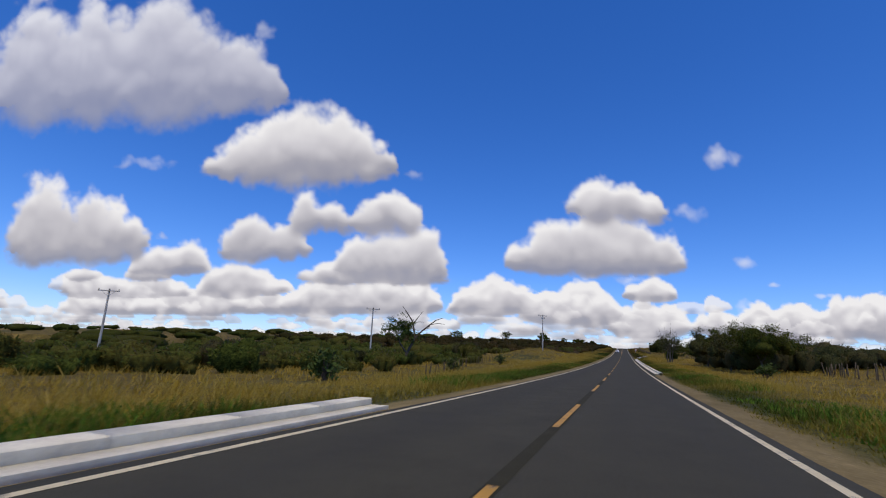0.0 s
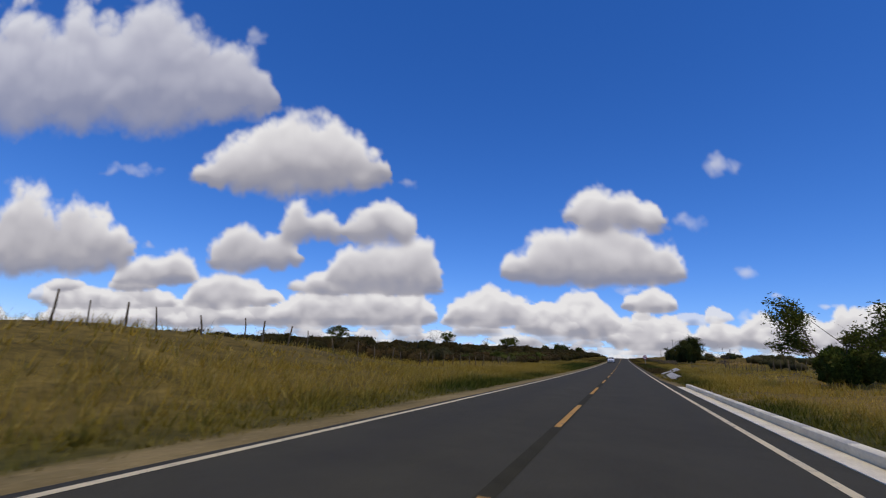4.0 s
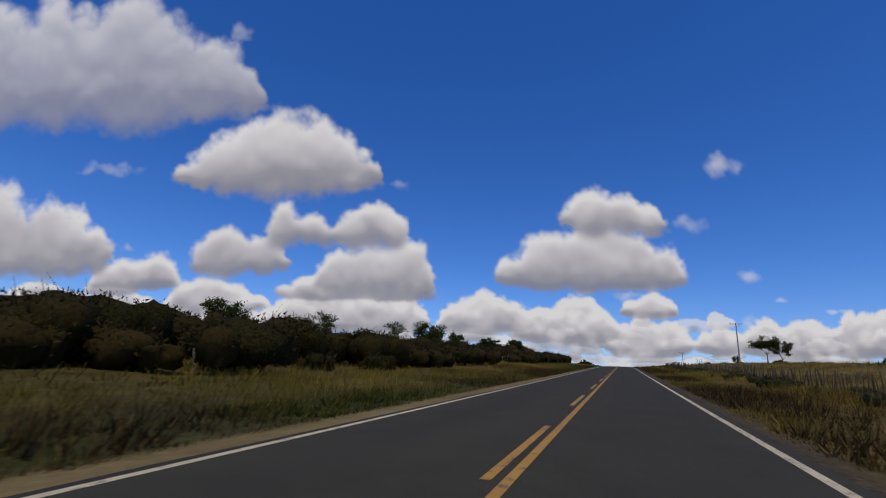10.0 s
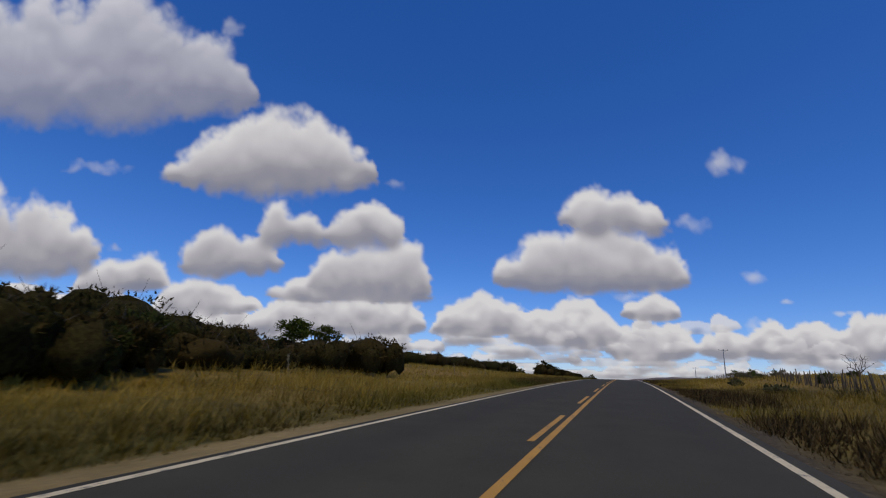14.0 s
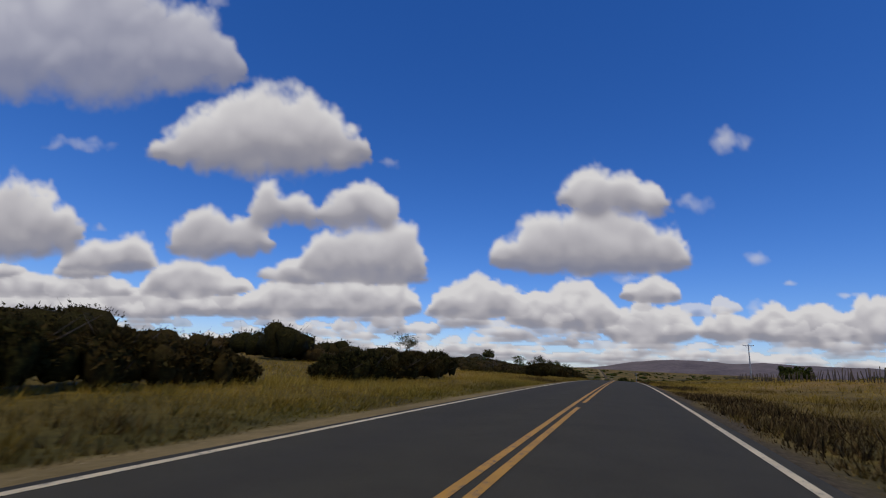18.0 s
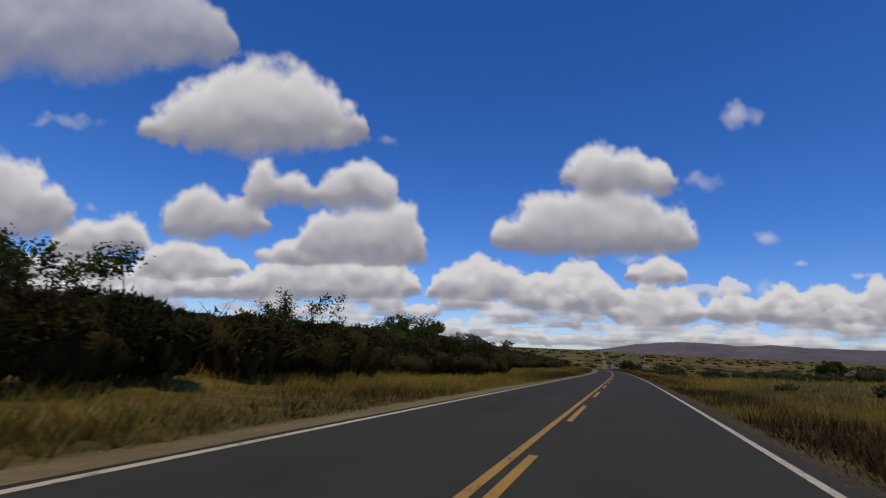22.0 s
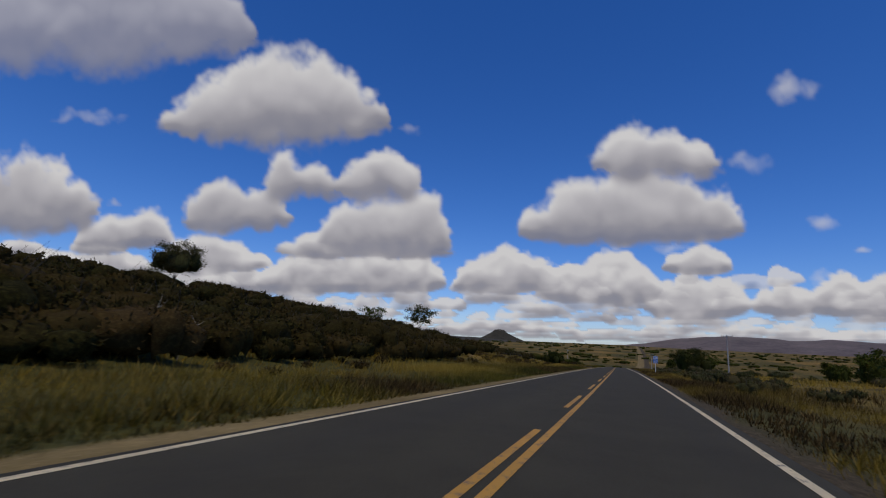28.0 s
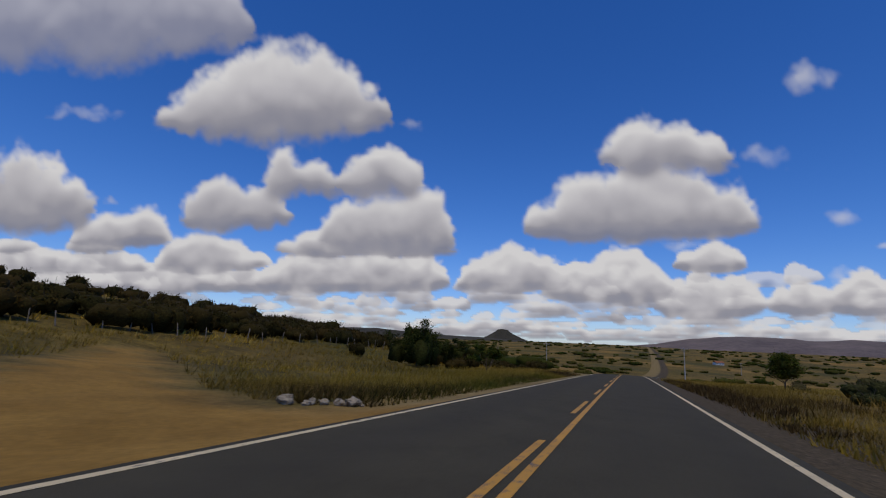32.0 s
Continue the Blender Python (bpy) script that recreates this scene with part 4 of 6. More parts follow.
scrub("far_scrub", "greener clumps of low bush over the far valley", [
    (985, 1700, 10, 420, 1.0, 2.8, 480), (985, 1600, -260, -10, 1.0, 2.6, 380), (760, 985, 45, 260, 1.0, 2.4, 160)], M_SCRUB_GREEN, 36, 0.3, 44, 2)

# ---- knoll and low hills before the range ----
ridge("low_hills", "low scrubby hills with yellow fields", [-60, -40, -28, -22, -18, -15, -12, -9, -6, -3, 0, 4], [30, 34, 36, 26, 20, 16, 12, 9, 6, 2, -4, -8], 1500, 2400, -14, M_KNOLL, 1.0, 5)


def knoll():
    a, r = np.meshgrid(np.linspace(0, 2 * math.pi, 49)[:48], np.linspace(0, 1, 14))
    lump = 1 + 0.08 * np.sin(3 * a + 1) + 0.05 * np.sin(7 * a)
    h = np.interp(r, [0, 0.16, 0.24, 0.45, 0.75, 1.0], [72, 69, 56, 34, 14, -12]) * (1 + 0.03 * np.sin(9 * a + 12 * r))
    v = np.stack([-840 + 175 * r * lump * np.cos(a), 3340 + 175 * r * lump * np.sin(a), h], -1)
    i = np.arange(v.shape[0] * 48).reshape(-1, 48)
    q = np.stack([i[:-1], np.roll(i[:-1], -1, 1), np.roll(i[1:], -1, 1), i[1:]], -1).reshape(-1, 4)
    ob = new("knoll", quick_mesh("knoll", v, q, M_KNOLL))
    return tagged(shade_smooth(ob), "dark flat-topped rocky knoll", "hill", kind="structure")


knoll()

# ---- kerbs and drains ----


def profile_strip(name, s, d, shape, material):
    """An extruded section along the road; shape: (across, height) round the section; d may change along s."""
    s, d = np.asarray(s, float), np.broadcast_to(np.asarray(d, float), np.shape(s))
    rows = []
    for a, h in shape + shape[:1]:
        x, y, z = along(s, d + a)
        rows.append(np.stack([x, y, z + h - 0.072], -1))
    v = np.stack(rows, 1)
    n, m = v.shape[:2]
    i = np.arange(n * m).reshape(n, m)
    q = np.stack([i[:-1, :-1], i[:-1, 1:], i[1:, 1:], i[1:, :-1]], -1).reshape(-1, 4)
    caps = np.array([[i[0, 0], i[0, 1], i[0, 2], i[0, 3]], [i[-1, 3], i[-1, 2], i[-1, 1], i[-1, 0]]])
    return quick_mesh(name, v, np.concatenate([q, caps]), material)


def drain(label, s0, s1, side, start, slab, stone, high):
    """A gutter slab along the asphalt with a row of kerb stones behind it."""
    ob = new("roadside_gutter")
    tagged(ob, label, "gutter")
    s = np.arange(s0, s1 + 0.1, 2.0)
    part("gutter_slab", profile_strip("gutter_slab", s, side * start, [(0, 0.012), (side * slab, 0.0), (side * slab, -0.2), (0, -0.2)], M_LIME), None, ob)
    k, a, b = s0, slab + 0.005, slab + 0.005 + stone
    while k < s1 - 0.5:
        e = min(k + 1.99, s1)
        section = [(side * a, high - 0.02), (side * (a + 0.02), high), (side * (b - 0.02), high), (side * b, high - 0.02), (side * b, -0.25), (side * a, -0.25)]
        part("kerb_stone", profile_strip("kerb_stone", [k, (k + e) / 2, e], side * start, section, M_LIME), None, ob)
        k += 2.0
    return ob


drain("whitewashed concrete gutter with raised kerb beside the asphalt", 49, 141, 1, 3.66, 0.42, 0.19, 0.155)
drain("broad whitewashed concrete gutter with kerb beside the asphalt", -8, 10.5, -1, 3.80, 0.42, 0.42, 0.14)


def ditch():
    ob = new("concrete_ditch")
    tagged(ob, "pale concrete drainage ditch leaving the verge", "ditch")
    s = np.arange(158, 204, 2.0)
    d = np.interp(s, [158, 172, 181, 189, 201, 206], [4.7, 5.1, 6.2, 7.6, 8.2, 8.3])
    base = np.array([float(ground_at(a, b)) - float(along(a, 0)[2]) for a, b in zip(s, d)])
    for name, shape in (("ditch_wall", [(-0.38, 0.0), (-0.30, 0.02), (-0.12, -0.12), (-0.25, -0.2)]), ("ditch_bed", [(-0.12, -0.10), (0.12, -0.10), (0.12, -0.22), (-0.12, -0.22)]),
                        ("ditch_wall", [(0.12, -0.12), (0.80, 0.24), (0.92, 0.22), (0.25, -0.2)])):
        rows = []
        for a, h in shape + shape[:1]:
            x, y, z = along(s, d + a)
            rows.append(np.stack([x, y, z + base + h + 0.06], -1))
        v = np.stack(rows, 1)
        n, m = v.shape[:2]
        i = np.arange(n * m).reshape(n, m)
        q = np.stack([i[:-1, :-1], i[:-1, 1:], i[1:, 1:], i[1:, :-1]], -1).reshape(-1, 4)
        part(name, quick_mesh(name, v, q, M_CONCRETE), None, ob)


ditch()

# ---- power poles ----


def set_on(ob, s, d, turn=0.0, sink=0.05, scale=1.0):
    x, y, z = (float(c) for c in stand(s, d, sink))
    ob.matrix_basis = pose(x, y, z, 0, 0, heading(s) + turn) @ Matrix.Diagonal((scale, scale, scale, 1))
    return ob


def power_pole(lower_arm=False):
    ob = new("power_pole")
    tagged(ob, "slender grey concrete power pole with a crossarm", "power pole", "power poles along the road")
    v, f = tube([(0, 0, -0.3), (0, 0, 3), (0, 0, 6), (0, 0, 8.6)], [0.16, 0.14, 0.115, 0.09], 8)
    part("shaft", quick_mesh("shaft", v, f, M_CONCRETE), None, ob)
    arms = [(8.35, 1.15)] + ([(7.75, 0.5)] if lower_arm else [])
    for z, half in arms:
        part("crossarm", box(bmesh.new(), (-half, -0.17, z - 0.06), (half, -0.08, z + 0.06), 0.012), M_CONCRETE, ob)
        for x in ((-half + 0.1, 0.05, half - 0.1) if half > 1 else (-half + 0.1, half - 0.1)):
            v, f = tube([(x, -0.125, z + 0.06), (x, -0.125, z + 0.12), (x, -0.125, z + 0.15), (x, -0.125, z + 0.2), (x, -0.125, z + 0.26)], [0.015, 0.05, 0.06, 0.045, 0.01], 8)
            part("insulator", quick_mesh("insulator", v, f, M_POST), None, ob, "brown insulator")
    for x in (-1, 1):
        v, f = tube([(x * 0.75, -0.15, 8.3), (0, -0.13, 7.7)], [0.015, 0.015], 5)
        part("brace", quick_mesh("brace", v, f, M_STEEL), None, ob)
    return ob


pole = set_on(power_pole(True), 118.0, -17.1, 35)
pole["label"] = "slender grey concrete power pole with two crossarms"
plain = set_on(power_pole(), 84.3, -45.0, 35, 0.05, 1.18)
for s, d, turn in ((46.4, -66.0, 35), (415.0, 27.4, 0), (568.0, 30.6, 0), (653.5, 32.8, 0), (927, 27.2, 0), (1084, -32, 20), (1057.5, 14.2, 0), (1340, 58, 0), (250, 75, 20)):
    x, y, z = (float(c) for c in stand(s, d, 0.05))
    copy_thing(plain, pose(x, y, z, 0, 0, heading(s) + turn))

# ---- fences ----


def stick(r, h, rad, bend=0.06):
    top = np.array([r.normal() * bend * h, r.normal() * bend * h, h])
    mid = top * 0.5 + r.normal(size=3) * bend * 0.4
    return tube([(0, 0, -0.3), mid, top, top + (0, 0, 0.02)], [rad * 1.1, rad, rad * 0.85, rad * 0.2], 6)


def post_fence(label, line, gap, low, high, rad, material, seed, strands=True):
    """Rough posts along a line of (s, d) corners."""
    r = np.random.default_rng(seed)
    ob = new("fence")
    tagged(ob, label, "fence")
    kinds = [quick_mesh("post", *stick(r, r.uniform(low, high), rad * r.uniform(0.7, 1.4)), material) for _ in range(10)]
    ls_, ld = np.array([p[0] for p in line], float), np.array([p[1] for p in line], float)
    run = np.concatenate([[0], np.cumsum(np.hypot(np.diff(ls_), np.diff(ld)))])
    at = 0.0
    while at < run[-1]:
        s, d = np.interp(at, run, ls_), np.interp(at, run, ld) + r.normal() * 0.12
        x, y, z = (float(c) for c in stand(s, d, 0.0))
        p = part("post", kinds[int(r.integers(10))], None, ob)
        p.matrix_basis = pose(x, y, z, r.normal() * 5, r.normal() * 5, r.uniform(0, 360))
        at += gap * r.uniform(0.6, 1.4)
    if strands:
        for h in (0.45, 0.9):
            q = np.linspace(0, run[-1], 60)
            pts = stand(np.interp(q, run, ls_), np.interp(q, run, ld), -h * high)
            part("wire", quick_mesh("wire", *tube(pts, np.full(60, 0.004), 3), M_STEEL), None, ob)
    return ob


post_fence("old fence of crooked weathered wooden posts", [(36, -13.5), (55, -17), (80, -20), (97, -22), (115, -19), (150, -15), (178, -14), (190, -16.2), (215, -18)], 1.9, 0.8, 1.25, 0.034, M_STAKE, 41, False)
post_fence("leaning wooden posts of a field fence", [(84, -26), (110, -28.4), (130, -26)], 3.2, 1.0, 1.4, 0.045, M_STAKE, 42, False)
post_fence("field fence of thin posts at the hillside", [(880, -33.5), (921, -36.0), (936, -33.8), (960, -33.6), (1000, -34)], 2.6, 1.0, 1.35, 0.04, M_POST, 43, False)
for seed, line in ((44, [(226, 11.5), (262, 11.5)]), (45, [(262, 11.5), (300, 11.0)]), (46, [(300, 11.0), (345, 10.5)]), (47, [(345, 10.5), (395, 11.5)]), (48, [(395, 11.5), (440, 13)])):
    post_fence("close-set stake fence of grey branches", line, 0.34, 0.65, 1.15, 0.028, M_STAKE, seed, False)
for seed, line in ((49, [(470, 22), (530, 20)]), (50, [(530, 20), (600, 22)]), (51, [(600, 22), (680, 25)])):
    post_fence("close-set stake fence of grey branches", line, 0.6, 0.8, 1.3, 0.04, M_STAKE, seed, False)
post_fence("close-set stake fence of grey branches", [(30, 24), (62, 20.5)], 0.5, 0.9, 1.5, 0.05, M_STAKE, 53, False)
post_fence("thin posts of a pasture fence", [(120, 17), (160, 18), (215, 18)], 1.6, 0.9, 1.4, 0.035, M_STAKE, 52, False)

# ---- trees ----


def tree(s, d, h, wide, kind, label, seed, leaf=M_LEAF, bark=M_BARK, stem=0.35, mass=1.0, size=0.17, lean=0.0, group=""):
    """kind: round, umbrella, feather or bare. wide: half the crown's width."""
    r = np.random.default_rng(seed)
    ob = new("tree")
    tagged(ob, label, "tree", group)
    set_on(ob, s, d, r.uniform(0, 360))
    fork = np.array([lean * h * stem, 0, h * stem])
    rad = (0.012 * h + 0.03) * (1.7 if kind == "bare" else 1.0)
    limbs = [tube([(0, 0, -0.3), (0.04 * h * r.normal() * 0.5, 0, h * stem * 0.5), fork], [rad * 1.25, rad, rad * 0.75], 8)]
    if kind == "umbrella":
        tips = clumps(r, 16, h * 0.45, h * 1.04, wide)
    elif kind == "feather":
        a = r.uniform(0, 6.28, 22)
        tips = np.stack([np.cos(a) * wide * r.uniform(0.5, 1.1, 22), np.sin(a) * wide * r.uniform(0.5, 1.1, 22), h * r.uniform(0.45, 1.05, 22)], -1)
    else:
        tips = clumps(r, 15, h * stem * 0.9, h, wide)
    tips = tips + np.array([lean * h * 0.6, 0, 0])
    along_limb = []
    mains = 5 if kind != "feather" else 8
    bearing = np.arctan2(tips[:, 1] - fork[1], tips[:, 0] - fork[0])
    group_of = np.argsort(np.argsort(bearing)) * mains // len(tips)
    for g in range(mains):
        mine = tips[group_of == g]
        if not len(mine):
            continue
        hub = fork * 0.42 + mine.mean(0) * 0.58 + np.array([0, 0, -0.03 * h]) + r.normal(size=3) * 0.03 * h
        limbs.append(tube([fork * r.uniform(0.8, 1.0), fork * 0.5 + hub * 0.5 + r.normal(size=3) * 0.03 * h, hub], [rad * 0.55, rad * 0.4, rad * 0.28], 5))
        for tip in mine:
            mid = (hub + tip) / 2 + r.normal(size=3) * 0.03 * h
            limbs.append(tube([hub, mid, tip], [rad * 0.24, rad * 0.16, rad * 0.05], 4))
            along_limb += [mid * (1 - q) + tip * q for q in np.linspace(0.2, 1.15, 6)]
            for _ in range(4 if kind == "bare" else 2):
                e = tip + r.normal(size=3) * np.array([0.12, 0.12, 0.11]) * h
                limbs.append(tube([mid * 0.4 + tip * 0.6, (tip + e) / 2 + r.normal(size=3) * 0.02 * h, e], [rad * 0.12, rad * 0.08, rad * 0.02], 3))
    v, f = gather(limbs)
    part("trunk", quick_mesh("trunk", v, f, bark), None, ob)
    if kind == "bare":
        return ob
    if kind == "feather":
        p = spray(r, np.array(along_limb), int(26 * mass), 0.055 * h)
    else:
        extra = clumps(r, 26, tips[:, 2].min(), tips[:, 2].max(), wide * 0.9)
        extra[:, 0] += lean * h * 0.6
        p = spray(r, np.concatenate([tips, tips * [0.8, 0.8, 0.97], extra]), int(46 * mass), 0.052 * h if kind == "umbrella" else 0.055 * h)
    p[:, 2] = np.maximum(p[:, 2], 0.12 * h)
    if mass >= 1.2 and kind in ("round", "umbrella"):
        low = tips[:, 2].min() * 0.85 if kind == "umbrella" else 0.02 * h if stem < 0.2 else 0.6 * h * stem
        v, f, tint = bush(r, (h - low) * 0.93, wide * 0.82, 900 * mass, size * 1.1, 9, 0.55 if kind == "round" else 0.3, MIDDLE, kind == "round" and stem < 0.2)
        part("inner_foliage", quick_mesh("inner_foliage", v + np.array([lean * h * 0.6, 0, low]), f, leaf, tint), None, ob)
    v, f = leaf_cards(p, size * 0.78, r)
    part("crown", quick_mesh("crown", v, f, leaf, {"tint": np.full(len(v), r.uniform(0, 0.35))}), None, ob)
    return ob


def shrub(s, d, h, wide, label, seed, leaf=M_SCRUB, leaves=900, size=0.13, name="shrub"):
    r = np.random.default_rng(seed)
    ob = new(name)
    tagged(ob, label, "shrub")
    set_on(ob, s, d, r.uniform(0, 360))
    c = clumps(r, 16, 0.1 * h, h, wide)
    stems = []
    for tip in c:
        stems.append(tube([(0, 0, -0.1), tip * [0.4, 0.4, 0.55], tip * 1.05], [0.045, 0.025, 0.006], 4))
    v, f = gather(stems)
    part("branch_frame", quick_mesh("branch_frame", v, f, M_BARK), None, ob)
    if name == "shrub":
        v, f, tint = bush(r, h * 0.94, wide * 0.85, leaves * 2.4, size * 0.9, 8, 0.5, MIDDLE)
    else:
        p = spray(r, np.concatenate([c, c * 0.6 + np.array([0, 0, 0.12 * h])]), leaves // 32, 0.13 * h)
        p[:, 2] = np.abs(p[:, 2])
        v, f = leaf_cards(p, size, r)
        tint = {"tint": np.full(len(v), r.uniform(0.1, 0.6))}
    part("foliage", quick_mesh("foliage", v, f, leaf, tint), None, ob)
    return ob


# first stretch: half-dead tree, crowns over the verge
def half_dead_tree(s, d):
    """A leaning trunk with long bare limbs and one leafy clump."""
    r = np.random.default_rng(61)
    ob = new("tree")
    tagged(ob, "half-dead tree with bare limbs and one leafy clump", "tree")
    set_on(ob, s, d, 42)
    fork = (1.4, 0, 3.5)
    limbs = [tube([(0, 0, -0.3), (0.4, 0.1, 1.4), (0.9, 0, 2.5), fork], [0.2, 0.17, 0.15, 0.13], 8),
             tube([fork, (1.35, 0.3, 4.6), (1.1, 0.5, 5.7), (0.3, 0.4, 6.7), (-0.35, 0.2, 7.4)], [0.12, 0.1, 0.09, 0.06, 0.02], 6),
             tube([fork, (2.2, -0.2, 4.4), (3.2, -0.5, 5.3), (4.0, -0.4, 5.9), (5.1, -0.3, 6.3)], [0.12, 0.1, 0.08, 0.06, 0.02], 6),
             tube([(1.25, 0.4, 5.2), (1.7, 0.4, 6.0), (2.5, 0.5, 7.0)], [0.08, 0.06, 0.02], 5),
             tube([(3.2, -0.5, 5.3), (4.2, -0.9, 5.5), (5.0, -1.0, 5.4)], [0.06, 0.04, 0.015], 5),
             tube([(2.6, -0.3, 4.8), (3.3, 0.3, 4.9), (3.7, 0.6, 5.6)], [0.06, 0.04, 0.015], 5),
             tube([fork, (0.6, -0.3, 4.2), (-0.5, -0.5, 4.9), (-1.4, -0.4, 5.4), (-1.9, -0.3, 6.2)], [0.1, 0.08, 0.06, 0.04, 0.01], 6),
             tube([(0.5, 0.1, 1.6), (-0.4, 0.3, 2.8), (-0.9, 0.4, 4.0), (-1.2, 0.3, 5.0)], [0.1, 0.08, 0.06, 0.03], 6)]
    for _ in range(14):
        p = np.array([r.uniform(-1.8, 1.8), r.normal() * 0.5, r.uniform(3.6, 5.6)])
        limbs.append(tube([p, p + r.normal(size=3) * 0.3 + (0, 0, 0.2), p + r.normal(size=3) * 0.5 + (0, 0, 0.5)], [0.03, 0.02, 0.006], 4))
    v, f = gather(limbs)
    part("trunk", quick_mesh("trunk", v, f, M_BARK), None, ob)
    c = np.stack([r.normal(-0.3, 0.9, 70), r.normal(0, 0.75, 70), r.normal(4.6, 0.6, 70)], -1)
    c = np.concatenate([c, [(0.9, 0, 3.9), (1.6, 0.2, 4.0), (2.0, 0, 3.7), (1.2, 0.4, 3.4)]])
    v, f = leaf_cards(spray(r, c, 44, 0.24), 0.12, r)
    part("crown", quick_mesh("crown", v, f, M_LEAF_FRESH, {"tint": np.full(len(v), 0.15)}), None, ob)


half_dead_tree(55.5, -24.6)
tree(110.6, 9.6, 6.4, 2.7, "round", "slender roadside tree with thin brown-green leaves", 63, M_LEAF_OLIVE, M_PALE_BARK, 0.4, 1.15, 0.1)
tree(111.4, 10.4, 5.4, 2.0, "round", "thin twin tree beside the road gutter", 64, M_LEAF_OLIVE, M_PALE_BARK, 0.4, 1.0, 0.1)
tree(110.9, 9.9, 7.0, 2.6, "bare", "bare twiggy top of a roadside tree", 65, M_LEAF, M_PALE_BARK, 0.45)
for k, (s, d, h, w) in enumerate(((62, 15, 6.0, 3.6), (70, 13.5, 5.2, 3.0), (78, 14.5, 6.3, 3.6), (87, 13.5, 6.0, 3.4), (96, 14, 5.0, 2.8), (100, 19, 5.2, 3.0), (67, 19, 4.6, 2.8))):
    tree(s, d, h, w, "round", "bushy dark tree by the verge", 70 + k, M_LEAF_OLIVE if k % 2 else M_LEAF, M_BARK, 0.25, 2.0, 0.125, group="trees by the verge")
tree(146, 12.4, 4.8, 3.4, "feather", "spreading thorn tree with long feathery branches", 80, M_LEAF, M_BARK, 0.15, 2.4, 0.11)
shrub(146.5, 13, 2.8, 2.6, "dense dark bush under a thorn tree", 155, M_LEAF, 2200, 0.13)
tree(150, 16, 3.4, 2.6, "round", "low rounded dark tree behind the grass", 81, M_LEAF, M_BARK, 0.12, 1.0, 0.16)
# second stretch
tree(215, 18.5, 3.8, 1.7, "bare", "small nearly leafless tree by the fence", 151, M_LEAF, M_BARK, 0.25)
tree(120, 62, 4.6, 2.4, "umbrella", "lone flat-crowned tree on the far pasture", 152, M_LEAF, M_BARK, 0.5, 0.8, 0.2)
tree(131, 58, 4.0, 2.6, "umbrella", "lone flat-crowned tree on the far pasture", 153, M_LEAF, M_BARK, 0.5, 0.8, 0.2)
tree(262.8, 18.6, 9.0, 4.0, "round", "large dense dark-green tree behind a stake fence", 82, M_LEAF_DARK, M_BARK, 0.12, 3.6, 0.16)
tree(268, 15.5, 4.8, 3.2, "round", "dense dark-green tree behind a stake fence", 83, M_LEAF_DARK, M_BARK, 0.12, 2.0, 0.17)
tree(296, 17.6, 4.9, 3.9, "round", "broad rounded dark tree over a stake fence", 84, M_LEAF_DARK, M_BARK, 0.1, 3.0, 0.16)
tree(303, 19.5, 4.6, 3.4, "round", "broad rounded dark tree over a stake fence", 85, M_LEAF_DARK, M_BARK, 0.1, 2.6, 0.16)
tree(411, 32.2, 6.0, 3.4, "umbrella", "flat-crowned tree in the pasture", 86, M_LEAF, M_BARK, 0.4, 1.3, 0.2)
tree(430, 40, 5.2, 2.6, "feather", "spiky palm-like tree in the pasture", 87, M_LEAF_OLIVE, M_BARK, 0.2, 1.4, 0.18)
tree(478, 38.5, 3.6, 1.6, "round", "small lone tree in the pasture", 88, M_LEAF, M_BARK, 0.4, 0.8, 0.16)
tree(455, 24, 2.8, 1.4, "bare", "leafless grey thorn tree by the fence", 89, M_LEAF, M_BARK, 0.2)
tree(285.5, -66, 8.0, 3.4, "bare", "tall bare pale tree above the scrub", 90, M_LEAF, M_PALE_BARK, 0.3)
tree(271, -42, 6.0, 2.4, "bare", "bare pale tree above the scrub", 91, M_LEAF, M_PALE_BARK, 0.3)
for k, (s, d, h, w) in enumerate(( (361, -55, 7.2, 3.8), (410.6, -62, 8.0, 3.8), (389.8, -21.5, 4.6, 2.0), (330, -48, 6.5, 3.2), (398, -30, 5.2, 2.4), (310, -70, 7.0, 3.6), (446, -40, 5.6, 2.8), (472, -52, 6.4, 3.0), (240, -80, 7.0, 3.6))):
    tree(s, d, h, w, "umbrella", "flat-crowned tree standing above the scrub", 92 + k, M_LEAF, M_BARK, 0.45, 1.0, 0.24, group="flat-crowned trees")
for k, (s, d, h, w) in enumerate(((352, -28, 5.9, 2.8), (357, -29, 4.6, 1.7), (376, -31, 5.2, 2.2))):
    tree(s, d, h, w, "umbrella", "airy thorn tree with sparse leaves above the scrub", 400 + k, M_LEAF, M_BARK, 0.5, 1.1, 0.2, group="airy thorn trees")
# third stretch
for k, (s, d, h, w) in enumerate(((487.5, -12.8, 3.4, 2.5), (491.6, -14.2, 3.7, 1.9), (496.5, -15.2, 2.6, 2.1), (501.5, -16, 2.8, 2.2))):
    tree(s, d, h * 0.92, w, "round", "low spreading thorn tree with several stems in dry grass", 300 + k, M_SCRUB, M_BARK, 0.13, 2.4, 0.085, group="spreading thorn trees")
for k, (s, d, h, w) in enumerate(((571, 35, 4.6, 3.2), (576, 39, 4.8, 3.2), (566, 38, 4.2, 2.8), (601, 27, 2.4, 1.7), (606, 30, 2.6, 1.9), (560, 43, 4.0, 2.8))):
    tree(s, d, h, w, "round", "rounded dark tree behind a stake fence", 310 + k, M_LEAF, M_BARK, 0.12, 1.6, 0.16, group="rounded trees behind the fence")
